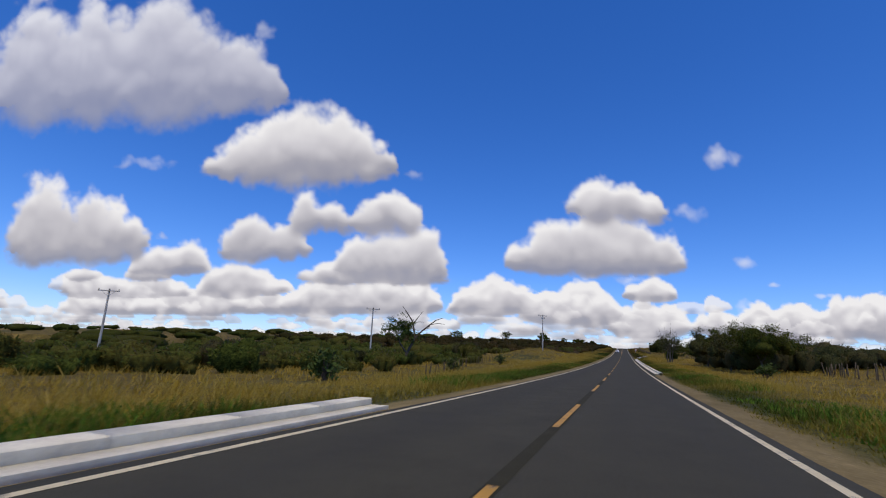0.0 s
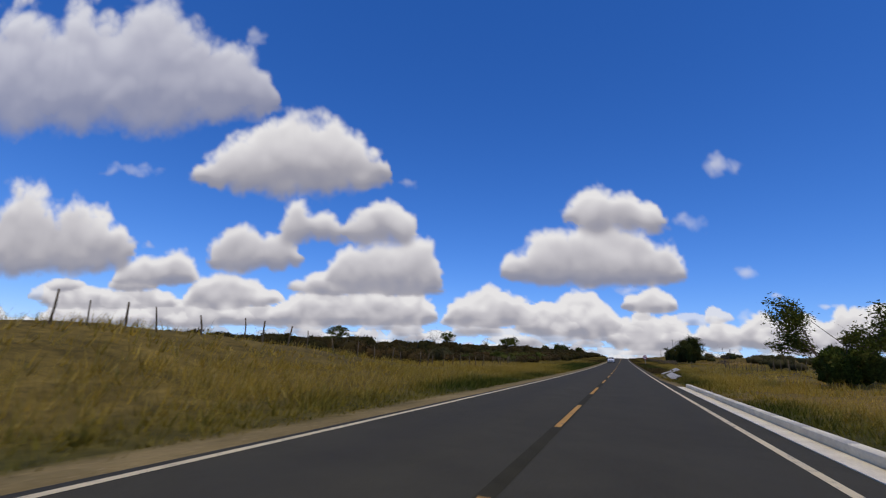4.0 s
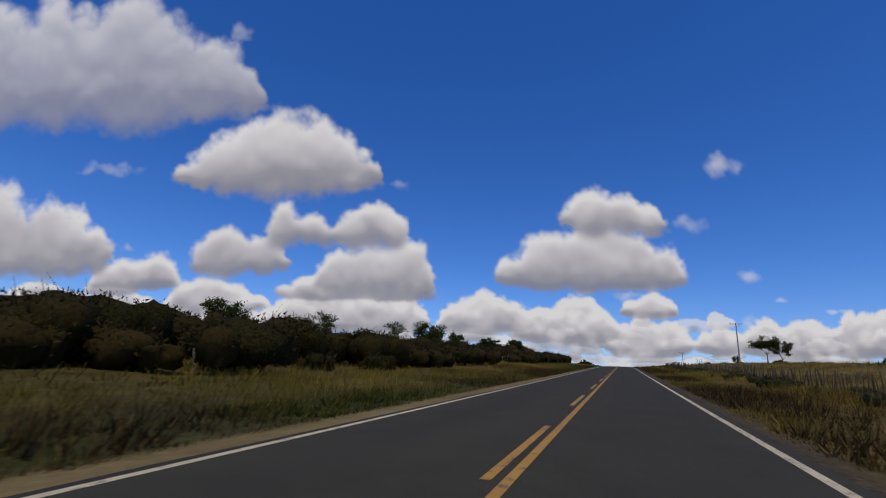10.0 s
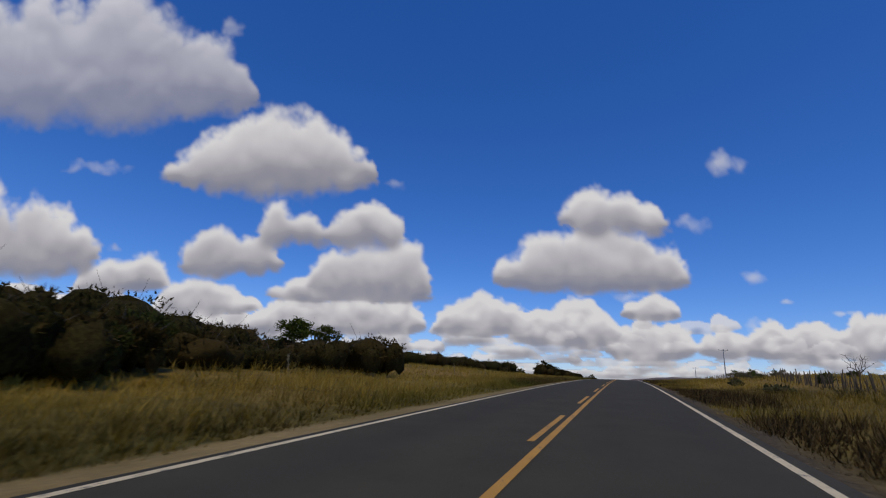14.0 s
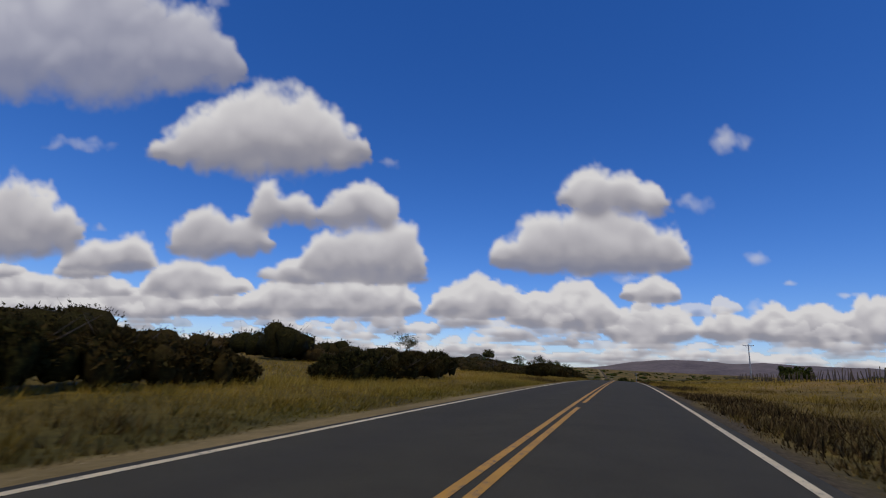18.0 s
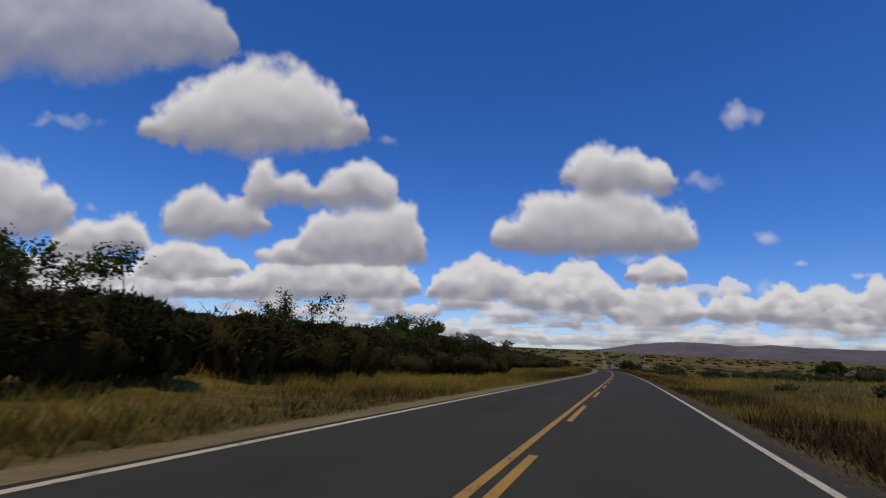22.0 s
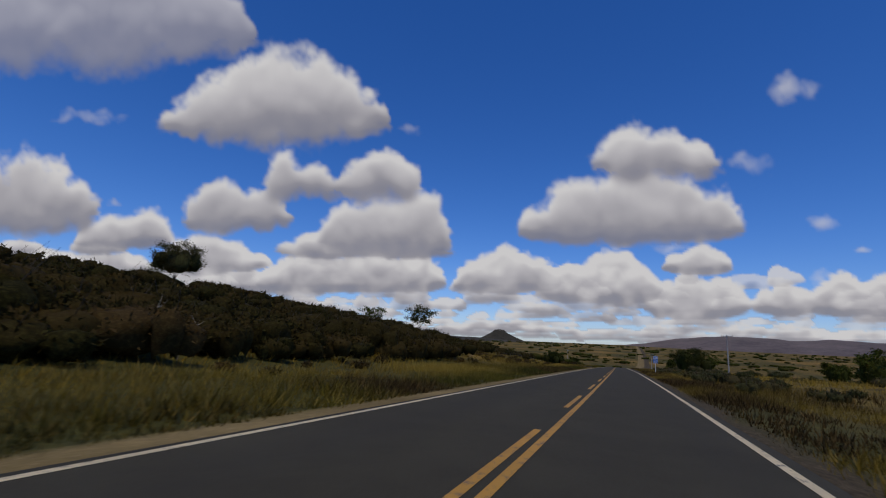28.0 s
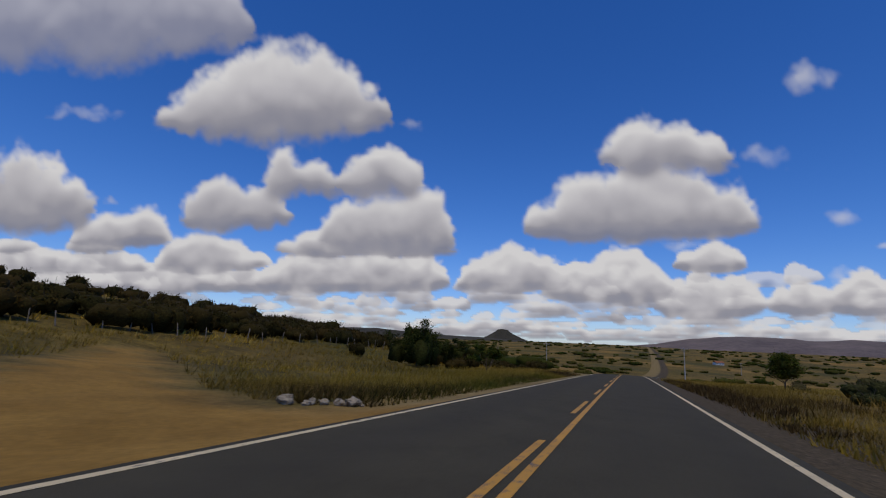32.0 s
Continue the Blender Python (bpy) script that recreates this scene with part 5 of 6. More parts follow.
for k, (s, d, h, w) in enumerate(((399, -13.2, 2.7, 1.9), (401.2, -13.6, 2.6, 1.9), (403.2, -14.2, 2.5, 1.9), (404.4, -15.2, 2.6, 1.8))):
    shrub(s, d, h, w, "dense dark-green bush near the verge", 110 + k, M_LEAF_DARK if k % 2 else M_SCRUB, 3000, 0.13)
for k, (s, d, h, w) in enumerate(((508.5, -12.6, 2.4, 2.0), (511, -12, 2.2, 1.8), (513.5, -11.6, 2.1, 1.6), (516, -11.8, 1.8, 1.5), (518.2, -12, 1.3, 1.2), (523.8, -11.2, 1.6, 1.4), (526.5, -11, 2.0, 1.6), (530, -11.2, 2.2, 1.8), (534, -11.6, 2.4, 1.9), (538, -12, 2.5, 1.9), (541.5, -13, 2.9, 1.9))):
    shrub(s, d, h, w, "dark thorn bush in yellow grass", 420 + k, M_SCRUB, 2600, 0.12)
shrub(571.8, -9.4, 2.5, 1.7, "broad dark thorn bush with an open branchy foot", 115, M_SCRUB, 3400, 0.2)
tree(569.9, -9.6, 2.1, 1.7, "round", "low spreading thorn tree with several stems in dry grass", 124, M_SCRUB, M_BARK, 0.12, 2.2, 0.085)
tree(574.3, -9.9, 3.0, 1.2, "round", "taller airy olive bush beside a dark thorn bush", 116, M_LEAF_OLIVE, M_BARK, 0.3, 1.1, 0.09)
tree(646.5, -63, 9.2, 4.4, "umbrella", "tall airy tree with pale leaves above the scrub", 117, M_LEAF_OLIVE, M_BARK, 0.42, 0.8, 0.22)
tree(656, -18, 4.4, 2.6, "round", "dense dark tree over the verge", 118, M_LEAF, M_BARK, 0.12, 1.6, 0.15)
tree(668, -16, 4.4, 2.6, "bare", "leafless thorn tree over the verge", 119, M_LEAF, M_BARK, 0.15)
tree(676, -18, 3.8, 2.4, "round", "thinly leaved dark tree over the verge", 120, M_LEAF_OLIVE, M_BARK, 0.15, 1.1, 0.13)
tree(687, -20, 3.6, 2.2, "round", "dense dark tree over the verge", 121, M_LEAF, M_BARK, 0.12, 1.6, 0.15)
tree(612, -26, 4.4, 2.2, "bare", "leafless tree in the field", 122, M_LEAF, M_BARK, 0.25)
for k, (s, d, h, w) in enumerate(((660, 62, 6.0, 4.2), (672, 70, 7.0, 4.6), (684, 60, 5.0, 3.4), (556, 74, 4.6, 3.0), (702, 30, 3.4, 2.0), (690, 46, 3.0, 2.2))):
    tree(s, d, h, w, "round", "rounded dark tree in the field", 125 + k, M_LEAF, M_BARK, 0.15, 1.3, 0.2, group="rounded trees in the field")
for k, (s, d, h, w) in enumerate(((599, -9.6, 2.2, 1.5), (603.5, -9.8, 2.6, 1.7), (608, -10.2, 2.4, 1.7), (613, -10.4, 2.8, 1.8), (617.5, -10.2, 3.0, 1.9), (621.5, -10.0, 2.8, 1.9), (625, -10.8, 3.0, 2.1), (629.5, -11, 2.9, 2.0), (634, -11.6, 3.0, 2.0), (639, -12, 3.0, 2.0), (645, -12.2, 3.0, 2.0), (650.5, -11.4, 3.1, 2.0), (654.5, -12, 3.4, 2.2), (659.5, -12, 3.2, 2.1), (664, -12.6, 3.0, 2.0))):
    shrub(s, d, h, w, "tall dark thicket bush close to the verge", 330 + k, M_SCRUB, 2400, 0.13)
for k, (s, d, h, w) in enumerate(((625, -14.5, 3.7, 2.2), (641, -17, 4.2, 2.6), (652, -15, 4.0, 2.4))):
    tree(s, d, h, w, "feather", "twiggy thorn tree over dark thicket", 345 + k, M_LEAF, M_BARK, 0.2, 1.0, 0.12, group="thorn trees over the thicket")
# last stretch
tree(744.8, -63, 5.2, 1.8, "bare", "small leafless pale tree on the slope", 135, M_LEAF, M_PALE_BARK, 0.3)
tree(852.6, -79, 9.6, 5.4, "round", "lone leafy tree on the crest of the slope", 136, M_LEAF_OLIVE, M_BARK, 0.2, 2.6, 0.2)
tree(910, -51.3, 8.8, 4.4, "umbrella", "tall lone tree with open crown above the scrub", 138, M_LEAF_OLIVE, M_BARK, 0.45, 1.15, 0.27)
tree(898, -59.5, 5.8, 3.4, "umbrella", "flat-crowned tree on the slope", 140, M_LEAF, M_BARK, 0.4, 1.0, 0.2)
for k, (s, d, h) in enumerate(((797.6, -16.4, 2.3), (799.4, -16.2, 1.7))):
    r_dead = np.random.default_rng(141 + k)
    dead = new("dead_branch")
    tagged(dead, "bleached dead branch standing in the grass", "branch", "bleached dead branches")
    set_on(dead, s, d, 40)
    limb = np.array([(0, 0, -0.2), (0.18, 0, 0.3 * h), (0.30, 0.05, 0.6 * h), (0.62, 0, 0.85 * h), (0.95, 0.05, h)])
    part("limb", quick_mesh("limb", *tube(limb, [0.045, 0.04, 0.03, 0.02, 0.006], 6), M_ROCK), None, dead)
    for j in (2, 3):
        for _ in range(2):
            tip = limb[j] + np.array([r_dead.normal() * 0.35, r_dead.normal() * 0.3, r_dead.uniform(0.25, 0.6)])
            part("twig", quick_mesh("twig", *tube([limb[j], (limb[j] + tip) / 2 + r_dead.normal(size=3) * 0.05, tip], [0.016, 0.011, 0.004], 5), M_ROCK), None, dead)
tree(910, 16.3, 6.6, 4.6, "round", "broad dark tree beside the road sign", 142, M_LEAF_DARK, M_BARK, 0.12, 3.2, 0.16)
tree(944, 25, 5.4, 3.2, "round", "broad dark tree in the pasture", 143, M_LEAF, M_BARK, 0.2, 1.5, 0.17)
tree(960, 17.0, 4.8, 1.7, "round", "small round-topped dark tree", 144, M_LEAF, M_BARK, 0.25, 1.5, 0.15)
tree(940.5, -18.4, 4.6, 3.0, "round", "dense dark tree beside the farm track", 145, M_LEAF_DARK, M_BARK, 0.08, 2.4, 0.13)
tree(949, -18.0, 3.2, 2.4, "round", "low dark tree beside the farm track", 180, M_LEAF_DARK, M_BARK, 0.08, 2.0, 0.13)
tree(945, -12.5, 2.8, 2.0, "feather", "spreading thorn bush beside the road", 146, M_LEAF, M_BARK, 0.1, 1.4, 0.12)
shrub(783.5, 21.5, 2.2, 1.9, "rounded dark bush in dry grass", 147, M_LEAF, 1500, 0.13)
shrub(812, 14, 1.6, 1.4, "leafy bush in dry grass", 148, M_LEAF_OLIVE, 900, 0.13)
tree(880, 34, 3.6, 2.4, "round", "rounded dark tree in the pasture", 149, M_LEAF, M_BARK, 0.15, 1.3, 0.17)
tree(846, 26, 4.2, 2.8, "round", "rounded dark tree in the pasture", 150, M_LEAF, M_BARK, 0.15, 1.3, 0.17)
for k, (s, d) in enumerate(((22, -13.5), (24, -14.5), (47, -15), (71, -16), (52, 13), (792, 13), (796, 15), (800, 12.5), (723.5, 9.4), (726, 10.6), (730, 11.8))):
    shrub(s, d, 1.6, 0.8, "pale broad-leaved milkweed shrub in the grass", 160 + k, M_LEAF_FRESH, 260, 0.16, "milkweed_shrub")
shrub(807.5, -17.6, 1.2, 0.5, "pale broad-leaved milkweed shrub in the grass", 175, M_LEAF_OLIVE, 200, 0.14, "milkweed_shrub")
for k, (s, d, h, w) in enumerate(((33, -30, 3.2, 2.8), (40, -33, 3.0, 2.6), (62, -36, 2.8, 2.6), (97, -29, 4.4, 3.0), (101, -31, 4.8, 3.4), (110, -34, 4.6, 3.0), (121, -36, 4.4, 3.0), (20, -38, 3.0, 2.8), (184, -26, 2.8, 3.0), (213, -24, 2.6, 2.6))):
    shrub(s, d, h, w, "rounded green bush in the dry field", 170 + k, M_SCRUB_GREEN if k % 2 else M_LEAF_OLIVE, 1800, 0.16)

# ---- cactus ----


def cactus(s, d, h, seed):
    r = np.random.default_rng(seed)
    ob = new("cactus")
    tagged(ob, "branched green columnar cactus on the slope", "cactus", "columnar cacti")
    set_on(ob, s, d)
    v, f = tube([(0, 0, -0.2), (0, 0, h * 0.6), (0, 0, h), (0, 0, h + 0.05)], [0.14, 0.13, 0.11, 0.02], 8)
    part("stem", quick_mesh("stem", v, f, M_CACTUS), None, ob)
    for k in range(6):
        a, z0 = r.uniform(0, 6.28), h * r.uniform(0.15, 0.5)
        o = np.array([math.cos(a), math.sin(a), 0]) * r.uniform(0.35, 0.8)
        top = h * r.uniform(0.65, 1.05)
        v, f = tube([(0, 0, z0), o * 0.6 + (0, 0, z0 + 0.1), o + (0, 0, z0 + 0.5), o * 1.05 + (0, 0, top), o * 1.05 + (0, 0, top + 0.05)], [0.08, 0.09, 0.1, 0.09, 0.02], 8)
        part("arm", quick_mesh("arm", v, f, M_CACTUS), None, ob)


cactus(750.5, -62, 3.4, 181)
cactus(752, -64.5, 3.0, 182)
cactus(770, -66, 2.6, 183)
cactus(693.5, -34.5, 4.6, 184)
cactus(694.6, -35.2, 4.1, 185)
tree(695, -36.5, 6.2, 2.6, "umbrella", "sparse thorn tree beside tall cacti", 186, M_LEAF, M_BARK, 0.6, 0.7, 0.16)



def weed_stalk(s, d, h, seed):
    """A dry stalk with small bracts and a loose seed head."""
    r = np.random.default_rng(seed)
    ob = new("weed_stalk")
    tagged(ob, "tall pale dry weed stalk with a loose seed head", "weed", "weed stalks on the verge")
    set_on(ob, s, d)
    lean = r.normal(size=2) * 0.12 * h
    v, f = tube([(0, 0, -0.1), (lean[0] * 0.3, lean[1] * 0.3, h * 0.5), (lean[0], lean[1], h)], [0.010, 0.008, 0.004], 5)
    part("stem", quick_mesh("stem", v, f, M_DRY_STALK), None, ob)
    pieces = []
    for k in range(70):
        high = k < 40
        z = h * (0.72 + 0.0075 * k if high else 0.25 + 0.018 * (k - 39))
        c = np.array([lean[0], lean[1], 0]) * (z / h) ** 1.5 + [0, 0, z] + np.append(r.normal(size=2) * 0.02, 0)
        way = r.normal(size=3) * [1, 1, 0.6] + [0, 0, 0.4]
        way *= (0.06 if high else 0.12) / np.linalg.norm(way)
        side = np.cross(way, r.normal(size=3))
        side *= 0.013 / (np.linalg.norm(side) + 1e-6)
        pieces.append((np.array([c - side, c + side, c + way]), np.array([[0, 1, 2]])))
    v, f = gather(pieces)
    part("seed_head", quick_mesh("seed_head", v, f, M_DRY_STALK), None, ob)


M_DRY_STALK = surface("dry_stalk", (0.22, 0.18, 0.10), (0.42, 0.36, 0.22), 4, 40, 0.9, relief=0.0)
r_stalk = np.random.default_rng(77)
for k, (s, d, h) in enumerate([(348.7, -14.2, 1.4), (363.4, -13.2, 1.5), (346.7, -15.0, 1.6), (338, -12.4, 1.2), (372, -11.8, 1.1)] + [(r_stalk.uniform(200, 440), r_stalk.uniform(-14, -9), r_stalk.uniform(0.8, 1.4)) for _ in range(18)]):
    weed_stalk(s, d, h, 500 + k)

# ---- rocks by the farm track ----
r_rock = np.random.default_rng(191)
for k in range(8):
    bm = bmesh.new()
    bmesh.ops.create_icosphere(bm, subdivisions=2, radius=1.0)
    size, heap = 0.08 + 0.15 * r_rock.random() ** 1.6, -1 + 2 * (k + 0.5) / 8
    for v in bm.verts:
        v.co = Vector([c * q for c, q in zip(v.co, (1.25, 0.9, 0.75))]) * size * (0.8 + 0.45 * noise.noise(v.co * 1.4 + Vector((7 * k, 0, 0))))
    rock = part("rock", bm, M_ROCK, None)
    tagged(rock, "pale broken rock heaped beside the farm track", "rock", "rocks by the farm track")
    set_on(rock, 906.5 + 0.6 * heap, -5.9 + 0.75 * heap + 0.2 * r_rock.normal(), r_rock.uniform(0, 360), -0.5 * size)

# ---- road signs ----


def disc(bm, radius, y, thick, sides=40, inner=0.0):
    ang = [2 * math.pi * k / sides for k in range(sides)]
    loops = []
    for yy in (y, y - thick):
        loops.append([bm.verts.new((radius * math.cos(q), yy, radius * math.sin(q))) for q in ang])
        if inner:
            loops.append([bm.verts.new((inner * math.cos(q), yy, inner * math.sin(q))) for q in ang])
    for k in range(sides):
        n = (k + 1) % sides
        if inner:
            a, b, c, d = loops
            for p, q in ((a, b), (c, d), (a, c), (b, d)):
                bm.faces.new((p[k], p[n], q[n], q[k]))
        else:
            a, c = loops
            bm.faces.new((a[k], a[n], c[n], c[k]))
    if not inner:
        bm.faces.new(loops[0])
        bm.faces.new(loops[1][::-1])
    return bm


def lift(ob, z):
    ob.matrix_basis = Matrix.Translation((0, 0, z)) @ ob.matrix_basis
    return ob


def no_overtaking():
    ob = new("road_sign")
    tagged(ob, "round white no-overtaking sign with red ring on a post", "road sign")
    set_on(ob, 247.3, 6.3, 0, 0.05, 1.06)
    part("post", box(bmesh.new(), (-0.035, -0.0, -0.3), (0.035, 0.07, 2.35), 0.008), M_SIGN_WHITE, ob, "white wooden post")
    plate = lift(part("plate", disc(bmesh.new(), 0.47, 0.0, 0.012), M_SIGN_WHITE, ob), 1.82)
    part("ring", disc(bmesh.new(), 0.475, -0.014, 0.006, 40, 0.385), M_RED, plate, "red ring")
    for side, col in ((-1, M_BLACK), (1, M_BLACK)):
        bm = bmesh.new()
        box(bm, (side * 0.17 - 0.13, -0.020, -0.055), (side * 0.17 + 0.13, -0.014, 0.03), 0.0)
        box(bm, (side * 0.17 - 0.085, -0.020, 0.032), (side * 0.17 + 0.085, -0.014, 0.085), 0.0)
        box(bm, (side * 0.17 - 0.11, -0.020, -0.085), (side * 0.17 - 0.06, -0.014, -0.057), 0.0)
        box(bm, (side * 0.17 + 0.06, -0.020, -0.085), (side * 0.17 + 0.11, -0.014, -0.057), 0.0)
        part("car_symbol", bm, col, plate, "black car symbol")
    bar = part("slash", box(bmesh.new(), (-0.40, -0.030, -0.035), (0.40, -0.024, 0.035)), M_RED, plate, "red slash")
    bar.matrix_basis = pose(0, 0, 0, 0, 42, 0)


no_overtaking()


def lettering(text, size, x, z, parent, y):
    cu = bpy.data.curves.new("lettering", "FONT")
    cu.body, cu.size, cu.align_x, cu.extrude = text, size, "CENTER", 0.003
    tmp = bpy.data.objects.new("lettering_source", cu)
    scene.collection.objects.link(tmp)
    me = bpy.data.meshes.new_from_object(tmp.evaluated_get(bpy.context.evaluated_depsgraph_get()))
    bpy.data.objects.remove(tmp)
    me.materials.clear()
    me.materials.append(M_SIGN_WHITE)
    ob = part("lettering", me, None, parent, "white lettering")
    ob.matrix_basis = pose(x, y, z, 90, 0, 0)


def kilometre_sign():
    ob = new("kilometre_sign")
    tagged(ob, "blue kilometre sign with white border on a post", "road sign")
    set_on(ob, 861.5, 5.95, 8, 0.05, 1.15)
    part("post", box(bmesh.new(), (-0.035, 0.0, -0.3), (0.035, 0.07, 2.340), 0.008), M_SIGN_WHITE, ob, "white wooden post")
    plate = part("plate", box(bmesh.new(), (-0.29, -0.014, 1.370), (0.29, 0.0, 2.270), 0.004), M_SIGN_WHITE, ob, "white-edged plate")
    part("field", box(bmesh.new(), (-0.265, -0.020, 1.395), (0.265, -0.016, 1.965)), M_BLUE, plate, "blue field")
    part("band", box(bmesh.new(), (-0.265, -0.020, 2.010), (0.265, -0.016, 2.245)), M_BLUE, plate, "blue upper band")
    for k in range(6):
        if k != 2:
            part("bar", box(bmesh.new(), (-0.235 + 0.08 * k, -0.026, 2.060), (-0.18 + 0.08 * k, -0.022, 2.200)), M_SIGN_WHITE, plate, "white bar")
    lettering("km", 0.24, 0, 1.730, plate, -0.022)
    lettering("387", 0.27, 0, 1.460, plate, -0.022)


kilometre_sign()

# ---- farm houses in the valley ----


def farm_house(s, d, turn, label, long=9.0):
    ob = new("farm_house")
    tagged(ob, label, "house", "farm houses in the valley")
    set_on(ob, s, d, turn, 0.3)
    w, h = 3.0, 3.0
    bm = bmesh.new()
    for lo, hi in (((-long / 2, -w, 0), (long / 2, -w + 0.2, h)), ((-long / 2, w - 0.2, 0), (long / 2, w, h)), ((-long / 2, -w, 0), (-long / 2 + 0.2, w, h)), ((long / 2 - 0.2, -w, 0), (long / 2, w, h))):
        box(bm, lo, hi)
    part("wall", bm, M_WALL, ob, "limewashed wall")
    for side in (-1, 1):
        bm = bmesh.new()
        pts = [(-long / 2 - 0.5, side * (w + 0.6), h - 0.3), (long / 2 + 0.5, side * (w + 0.6), h - 0.3), (long / 2 + 0.5, 0, h + 1.3), (-long / 2 - 0.5, 0, h + 1.3)]
        lo = [bm.verts.new(p) for p in pts]
        hi = [bm.verts.new((p[0], p[1], p[2] + 0.12)) for p in pts]
        bm.faces.new(lo)
        bm.faces.new(hi)
        for k in range(4):
            bm.faces.new((lo[k], lo[(k + 1) % 4], hi[(k + 1) % 4], hi[k]))
        part("roof", bm, M_TILE, ob, "clay tile roof")
    part("door", box(bmesh.new(), (-0.5, -w - 0.04, 0), (0.4, -w - 0.004, 2.1)), M_POST, ob, "wooden door")
    for x in (-long / 3, long / 3):
        part("window", box(bmesh.new(), (x - 0.5, -w - 0.04, 1.0), (x + 0.5, -w - 0.004, 2.0)), M_POST, ob, "wooden shutter")


for s, d, turn, n in ((1120, 150, 20, 10), (1210, 205, -30, 9), (1300, 120, 60, 8), (1390, 260, 10, 10), (1290, -95, -20, 9), (1500, 60, 30, 9)):
    farm_house(s, d, turn, "small white farm house with a clay roof", n)

# ---- the white car in the other lane ----
M_CARPAINT, t_, b_ = nodes_of("white_car_paint")
t_.links.new(ramp(t_, noise_node(t_, 2.0, 4, 0.6, spot(t_)), [(0.3, (0.66, 0.66, 0.66)), (0.7, (0.80, 0.80, 0.80))]), b_.inputs["Base Color"])
b_.inputs["Roughness"].default_value, b_.inputs["Coat Weight"].default_value, b_.inputs["Coat Roughness"].default_value = 0.35, 0.6, 0.08
M_CARGLASS, t_, b_ = nodes_of("dark_car_glass")
b_.inputs["Base Color"].default_value, b_.inputs["Roughness"].default_value = (0.006, 0.007, 0.009, 1), 0.05
M_CARBLACK = surface("black_plastic", (0.012, 0.012, 0.012), (0.028, 0.028, 0.028), 3, 60, 0.6, relief=0.1)
M_RUBBER = surface("tyre_rubber", (0.012, 0.012, 0.012), (0.026, 0.025, 0.024), 4, 60, 0.85)
M_ALLOY = surface("alloy_rim", (0.22, 0.22, 0.22), (0.42, 0.42, 0.42), 4, 50, 0.35, 0.9, 0.0)
M_LENS, t_, b_ = nodes_of("headlight_lens")
b_.inputs["Base Color"].default_value, b_.inputs["Roughness"].default_value = (0.75, 0.73, 0.68, 1), 0.12
b_.inputs["Emission Color"].default_value, b_.inputs["Emission Strength"].default_value = (1.0, 0.86, 0.6, 1), 0.9


def loft(sections, material, name):
    """Skin through sections: each (y, [(x, z), ...]) for the right half, mirrored to the left."""
    rings = []
    for y, half in sections:
        rings.append([(x, y, z) for x, z in half] + [(-x, y, z) for x, z in half[::-1]])
    v = np.array(rings, float)
    n, m = v.shape[:2]
    i = np.arange(n * m).reshape(n, m)
    q = np.stack([i[:-1], np.roll(i[:-1], -1, 1), np.roll(i[1:], -1, 1), i[1:]], -1).reshape(-1, 4)
    bm = bmesh.new()
    vs = [bm.verts.new(p) for p in v.reshape(-1, 3)]
    for f in q:
        bm.faces.new([vs[k] for k in f])
    for ring in (i[0][::-1], i[-1]):
        bm.faces.new([vs[k] for k in ring])
    return bm


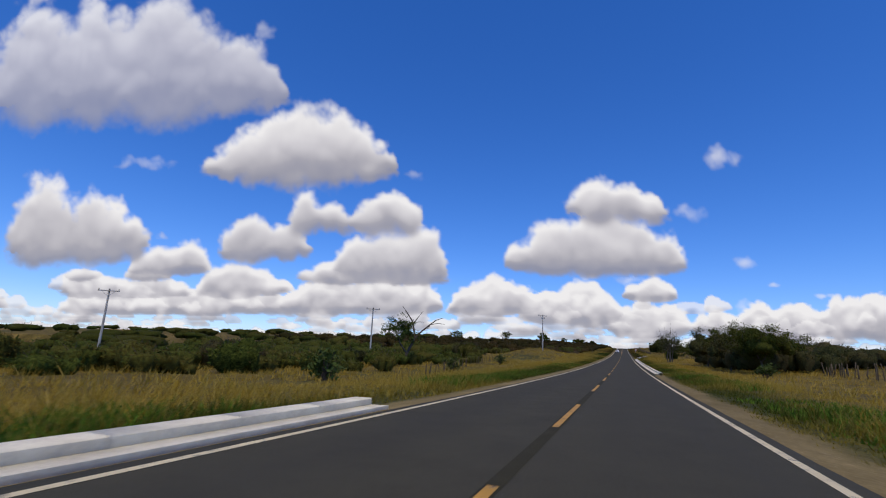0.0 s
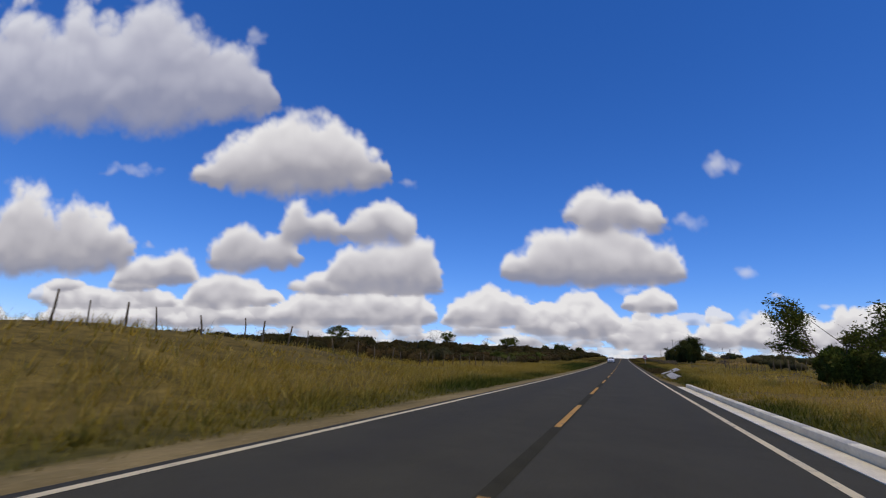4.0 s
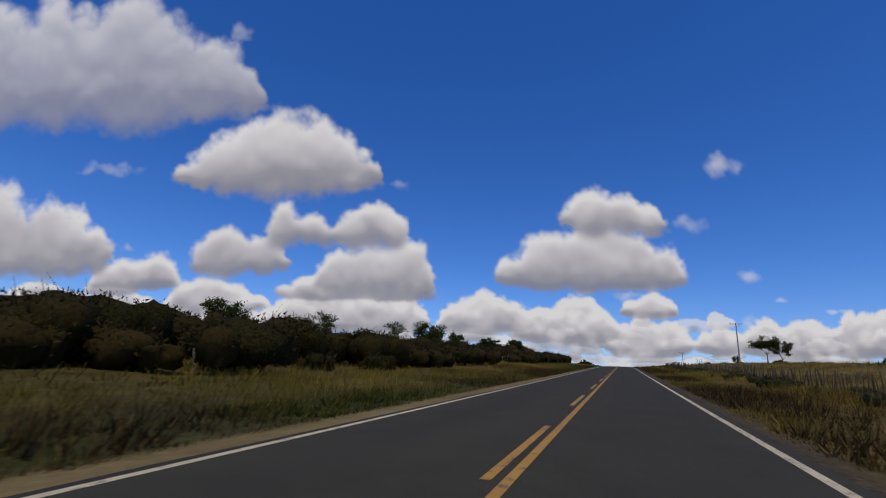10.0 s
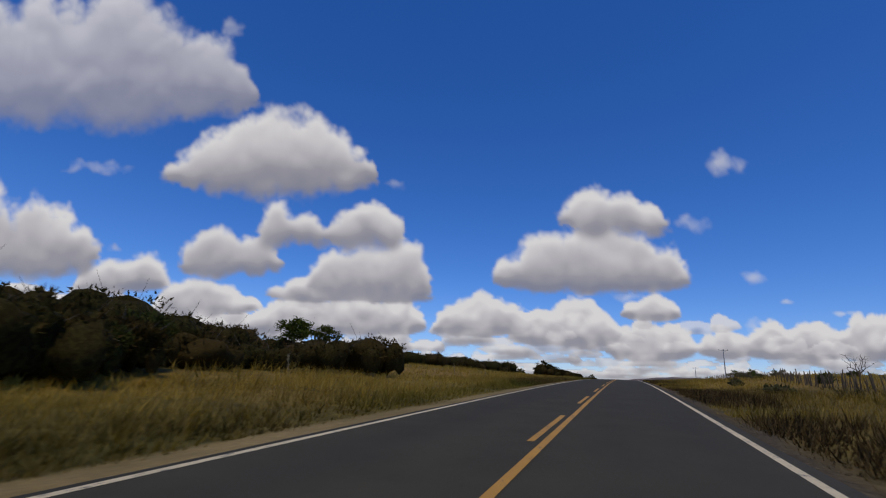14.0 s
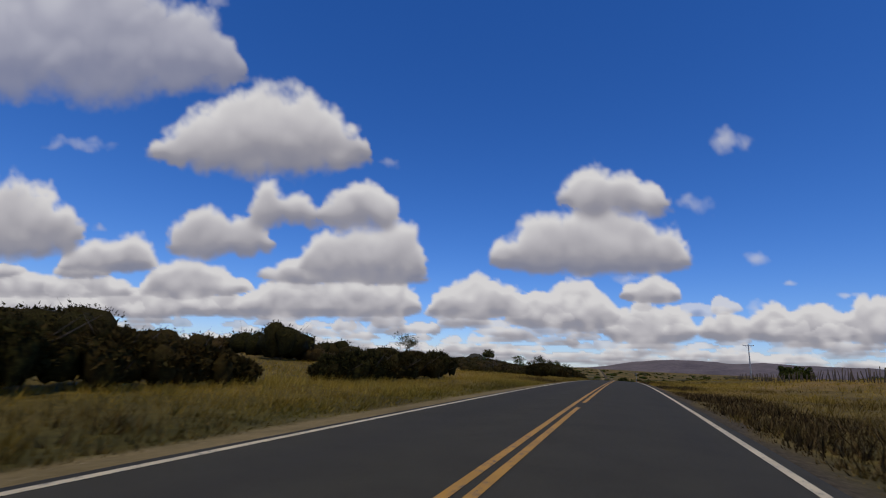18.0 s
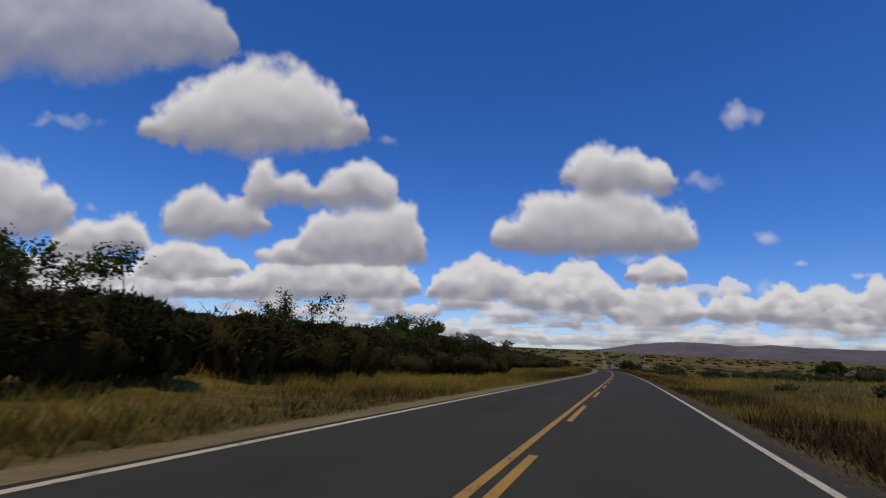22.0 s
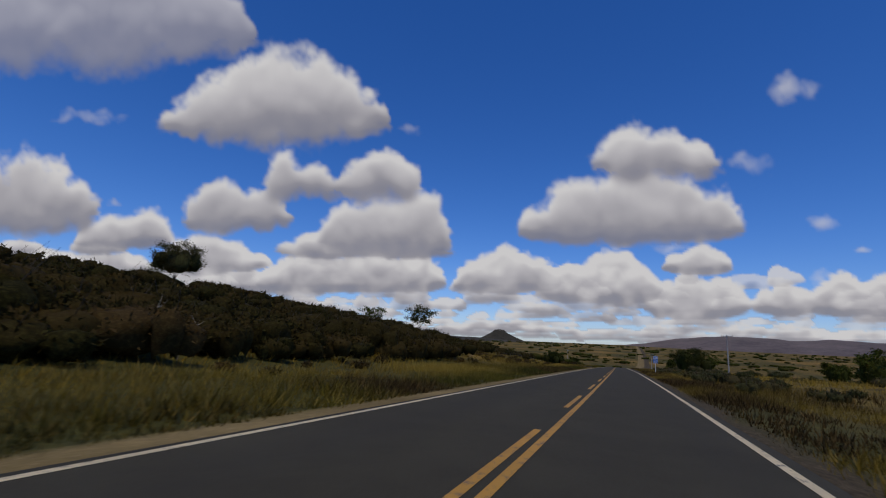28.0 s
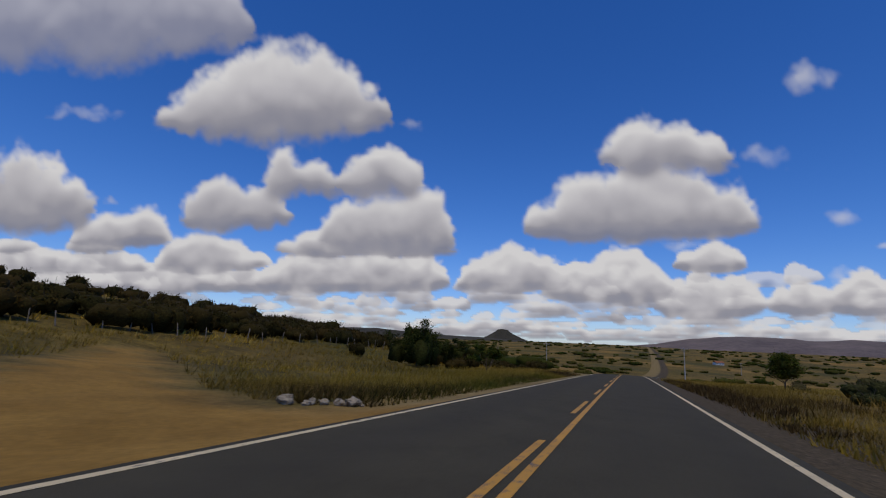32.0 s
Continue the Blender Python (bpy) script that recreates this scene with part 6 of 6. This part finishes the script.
def white_car():
    """Nose towards -y."""
    ob = new("car")
    tagged(ob, "white compact hatchback with lit headlights on the road", "car")
    x, y, z = (float(c) for c in along(248.3, -1.95))
    ob.matrix_basis = pose(x, y, z - 0.035, 0, 0, heading(248.3))
    L, W = 4.05, 0.865

    def sec(y, low, belt, wid, top_w):
        return (y, [(0.0, low), (wid - 0.08, low), (wid, low + 0.14), (wid, (low + belt) / 2), (wid - 0.03, belt - 0.06), (top_w, belt), (0.0, belt + 0.03)])
    hull = [sec(0.0, 0.34, 0.60, 0.60, 0.50), sec(0.07, 0.26, 0.74, 0.74, 0.64), sec(0.22, 0.22, 0.83, 0.82, 0.72), sec(0.55, 0.20, 0.92, 0.85, 0.74), sec(0.95, 0.20, 0.985, W, 0.76),
            sec(1.10, 0.20, 1.00, W, 0.80), sec(2.2, 0.20, 1.01, W, 0.83), sec(3.2, 0.20, 1.02, W, 0.83), sec(3.75, 0.24, 1.02, 0.83, 0.78), sec(4.0, 0.32, 0.98, 0.76, 0.70), sec(L, 0.40, 0.80, 0.68, 0.62)]
    body = shade_smooth(part("body", loft(hull, M_CARPAINT, "body"), M_CARPAINT, ob))

    def cab(y, w, z, w0):
        return (y, [(0.0, 0.96), (w0, 0.96), (w0 - 0.01, 1.0), (w + 0.03, z - 0.08), (w - 0.05, z - 0.015), (w - 0.2, z), (0.0, z + 0.015)])
    roof = [cab(0.98, 0.74, 1.01, 0.80), cab(1.30, 0.68, 1.20, 0.82), cab(1.70, 0.60, 1.43, 0.82), cab(2.10, 0.58, 1.485, 0.82), cab(2.9, 0.57, 1.48, 0.82), cab(3.45, 0.56, 1.42, 0.80), cab(3.85, 0.60, 1.12, 0.76)]
    shade_smooth(part("cabin", loft(roof, M_CARPAINT, "cabin"), M_CARPAINT, ob))

    def pane(name, pts, label):
        bm = bmesh.new()
        bm.faces.new([bm.verts.new(p) for p in pts])
        r = bmesh.ops.extrude_face_region(bm, geom=bm.faces[:])
        n = (Vector(pts[1]) - Vector(pts[0])).cross(Vector(pts[2]) - Vector(pts[0])).normalized()
        bmesh.ops.translate(bm, vec=n * 0.012, verts=[e for e in r["geom"] if isinstance(e, bmesh.types.BMVert)])
        part(name, bm, M_CARGLASS, ob, label)
    pane("windscreen", [(-0.70, 1.04, 1.045), (0.70, 1.04, 1.045), (0.565, 1.68, 1.425), (-0.565, 1.68, 1.425)], "dark windscreen")
    for s in (-1, 1):
        a = [(s * 0.815, 1.42, 1.06), (s * 0.815, 2.28, 1.06), (s * 0.645, 2.28, 1.40), (s * 0.655, 1.80, 1.39)]
        c = [(s * 0.815, 2.36, 1.06), (s * 0.80, 3.30, 1.08), (s * 0.65, 3.15, 1.37), (s * 0.645, 2.36, 1.40)]
        pane("side_window", a if s > 0 else a[::-1], "dark side window")
        pane("side_window", c if s > 0 else c[::-1], "dark side window")
        part("mirror", box(bmesh.new(), (min(s * 0.84, s * 1.02), 1.36, 0.98), (max(s * 0.84, s * 1.02), 1.50, 1.12), 0.03), M_CARBLACK, ob, "black door mirror")
        lamp = part("headlight", box(bmesh.new(), (min(s * 0.40, s * 0.76), 0.10, 0.70), (max(s * 0.40, s * 0.76), 0.40, 0.82), 0.035), M_CARBLACK, ob)
        part("lens", disc(bmesh.new(), 0.052, 0.085, 0.02, 20), M_LENS, lamp, "lit lamp").matrix_basis = Matrix.Translation((s * 0.50, 0, 0.76))
        fog = part("fog_light", disc(bmesh.new(), 0.075, 0.06, 0.03, 20), M_CARBLACK, ob)
        fog.matrix_basis = Matrix.Translation((s * 0.64, 0, 0.45))
        part("lens", disc(bmesh.new(), 0.045, 0.028, 0.012, 20), M_LENS, fog, "lit lamp")
        part("roof_rail", box(bmesh.new(), (min(s * 0.50, s * 0.54), 1.9, 1.49), (max(s * 0.50, s * 0.54), 3.4, 1.53), 0.01), M_CARBLACK, ob, "black roof rail")
        part("sill", box(bmesh.new(), (min(s * 0.80, s * 0.885), 1.05, 0.17), (max(s * 0.80, s * 0.885), 2.95, 0.30), 0.02), M_CARBLACK, ob, "black sill trim")
        for yy in (0.72, 3.22):
            wheel = new("wheel")
            wheel.parent = ob
            wheel.matrix_basis = pose(s * 0.775, yy, 0.31, 0, 0, -90 * s)
            bm = disc(bmesh.new(), 0.31, 0.10, 0.20, 28, 0.2)
            bmesh.ops.bevel(bm, geom=[e for e in bm.edges if e.calc_length() < 0.1 and abs(e.verts[0].co.y - e.verts[1].co.y) < 1e-5], offset=0.02, segments=1, affect="EDGES")
            part("tyre", bm, M_RUBBER, wheel)
            bm = disc(bmesh.new(), 0.205, 0.02, 0.05, 24, 0.175)
            for k in range(5):
                q = bmesh.ops.create_cube(bm, size=1.0, matrix=Matrix.Rotation(2 * math.pi * k / 5, 4, "Y") @ Matrix.Translation((0, -0.01, 0.09)) @ Matrix.Diagonal((0.05, 0.03, 0.19, 1)))
            part("rim", bm, M_ALLOY, wheel)
            arch = disc(bmesh.new(), 0.39, 0.02, 0.04, 24, 0.32)
            part("wheel_arch", arch, M_CARBLACK, ob, "black wheel arch trim").matrix_basis = pose(s * 0.86, yy, 0.31, 0, 0, -90 * s)
    part("grille", box(bmesh.new(), (-0.46, -0.012, 0.585), (0.46, 0.05, 0.70), 0.02), M_CARBLACK, ob, "black grille")
    part("grille_trim", box(bmesh.new(), (-0.52, -0.018, 0.715), (0.52, 0.05, 0.735), 0.006), M_ALLOY, ob, "bright grille trim")
    part("lower_grille", box(bmesh.new(), (-0.42, -0.02, 0.38), (0.42, 0.06, 0.47), 0.015), M_CARBLACK, ob, "black lower grille")
    part("bumper_lip", box(bmesh.new(), (-0.74, 0.01, 0.22), (0.74, 0.12, 0.34), 0.03), M_CARBLACK, ob, "black bumper lip")
    part("plate", box(bmesh.new(), (-0.2, -0.03, 0.475), (0.2, -0.015, 0.565), 0.004), M_SIGN_WHITE, ob, "pale number plate")
    part("badge", disc(bmesh.new(), 0.045, -0.018, 0.012, 16), M_ALLOY, ob).matrix_basis = Matrix.Translation((0, 0, 0.665))


white_car()
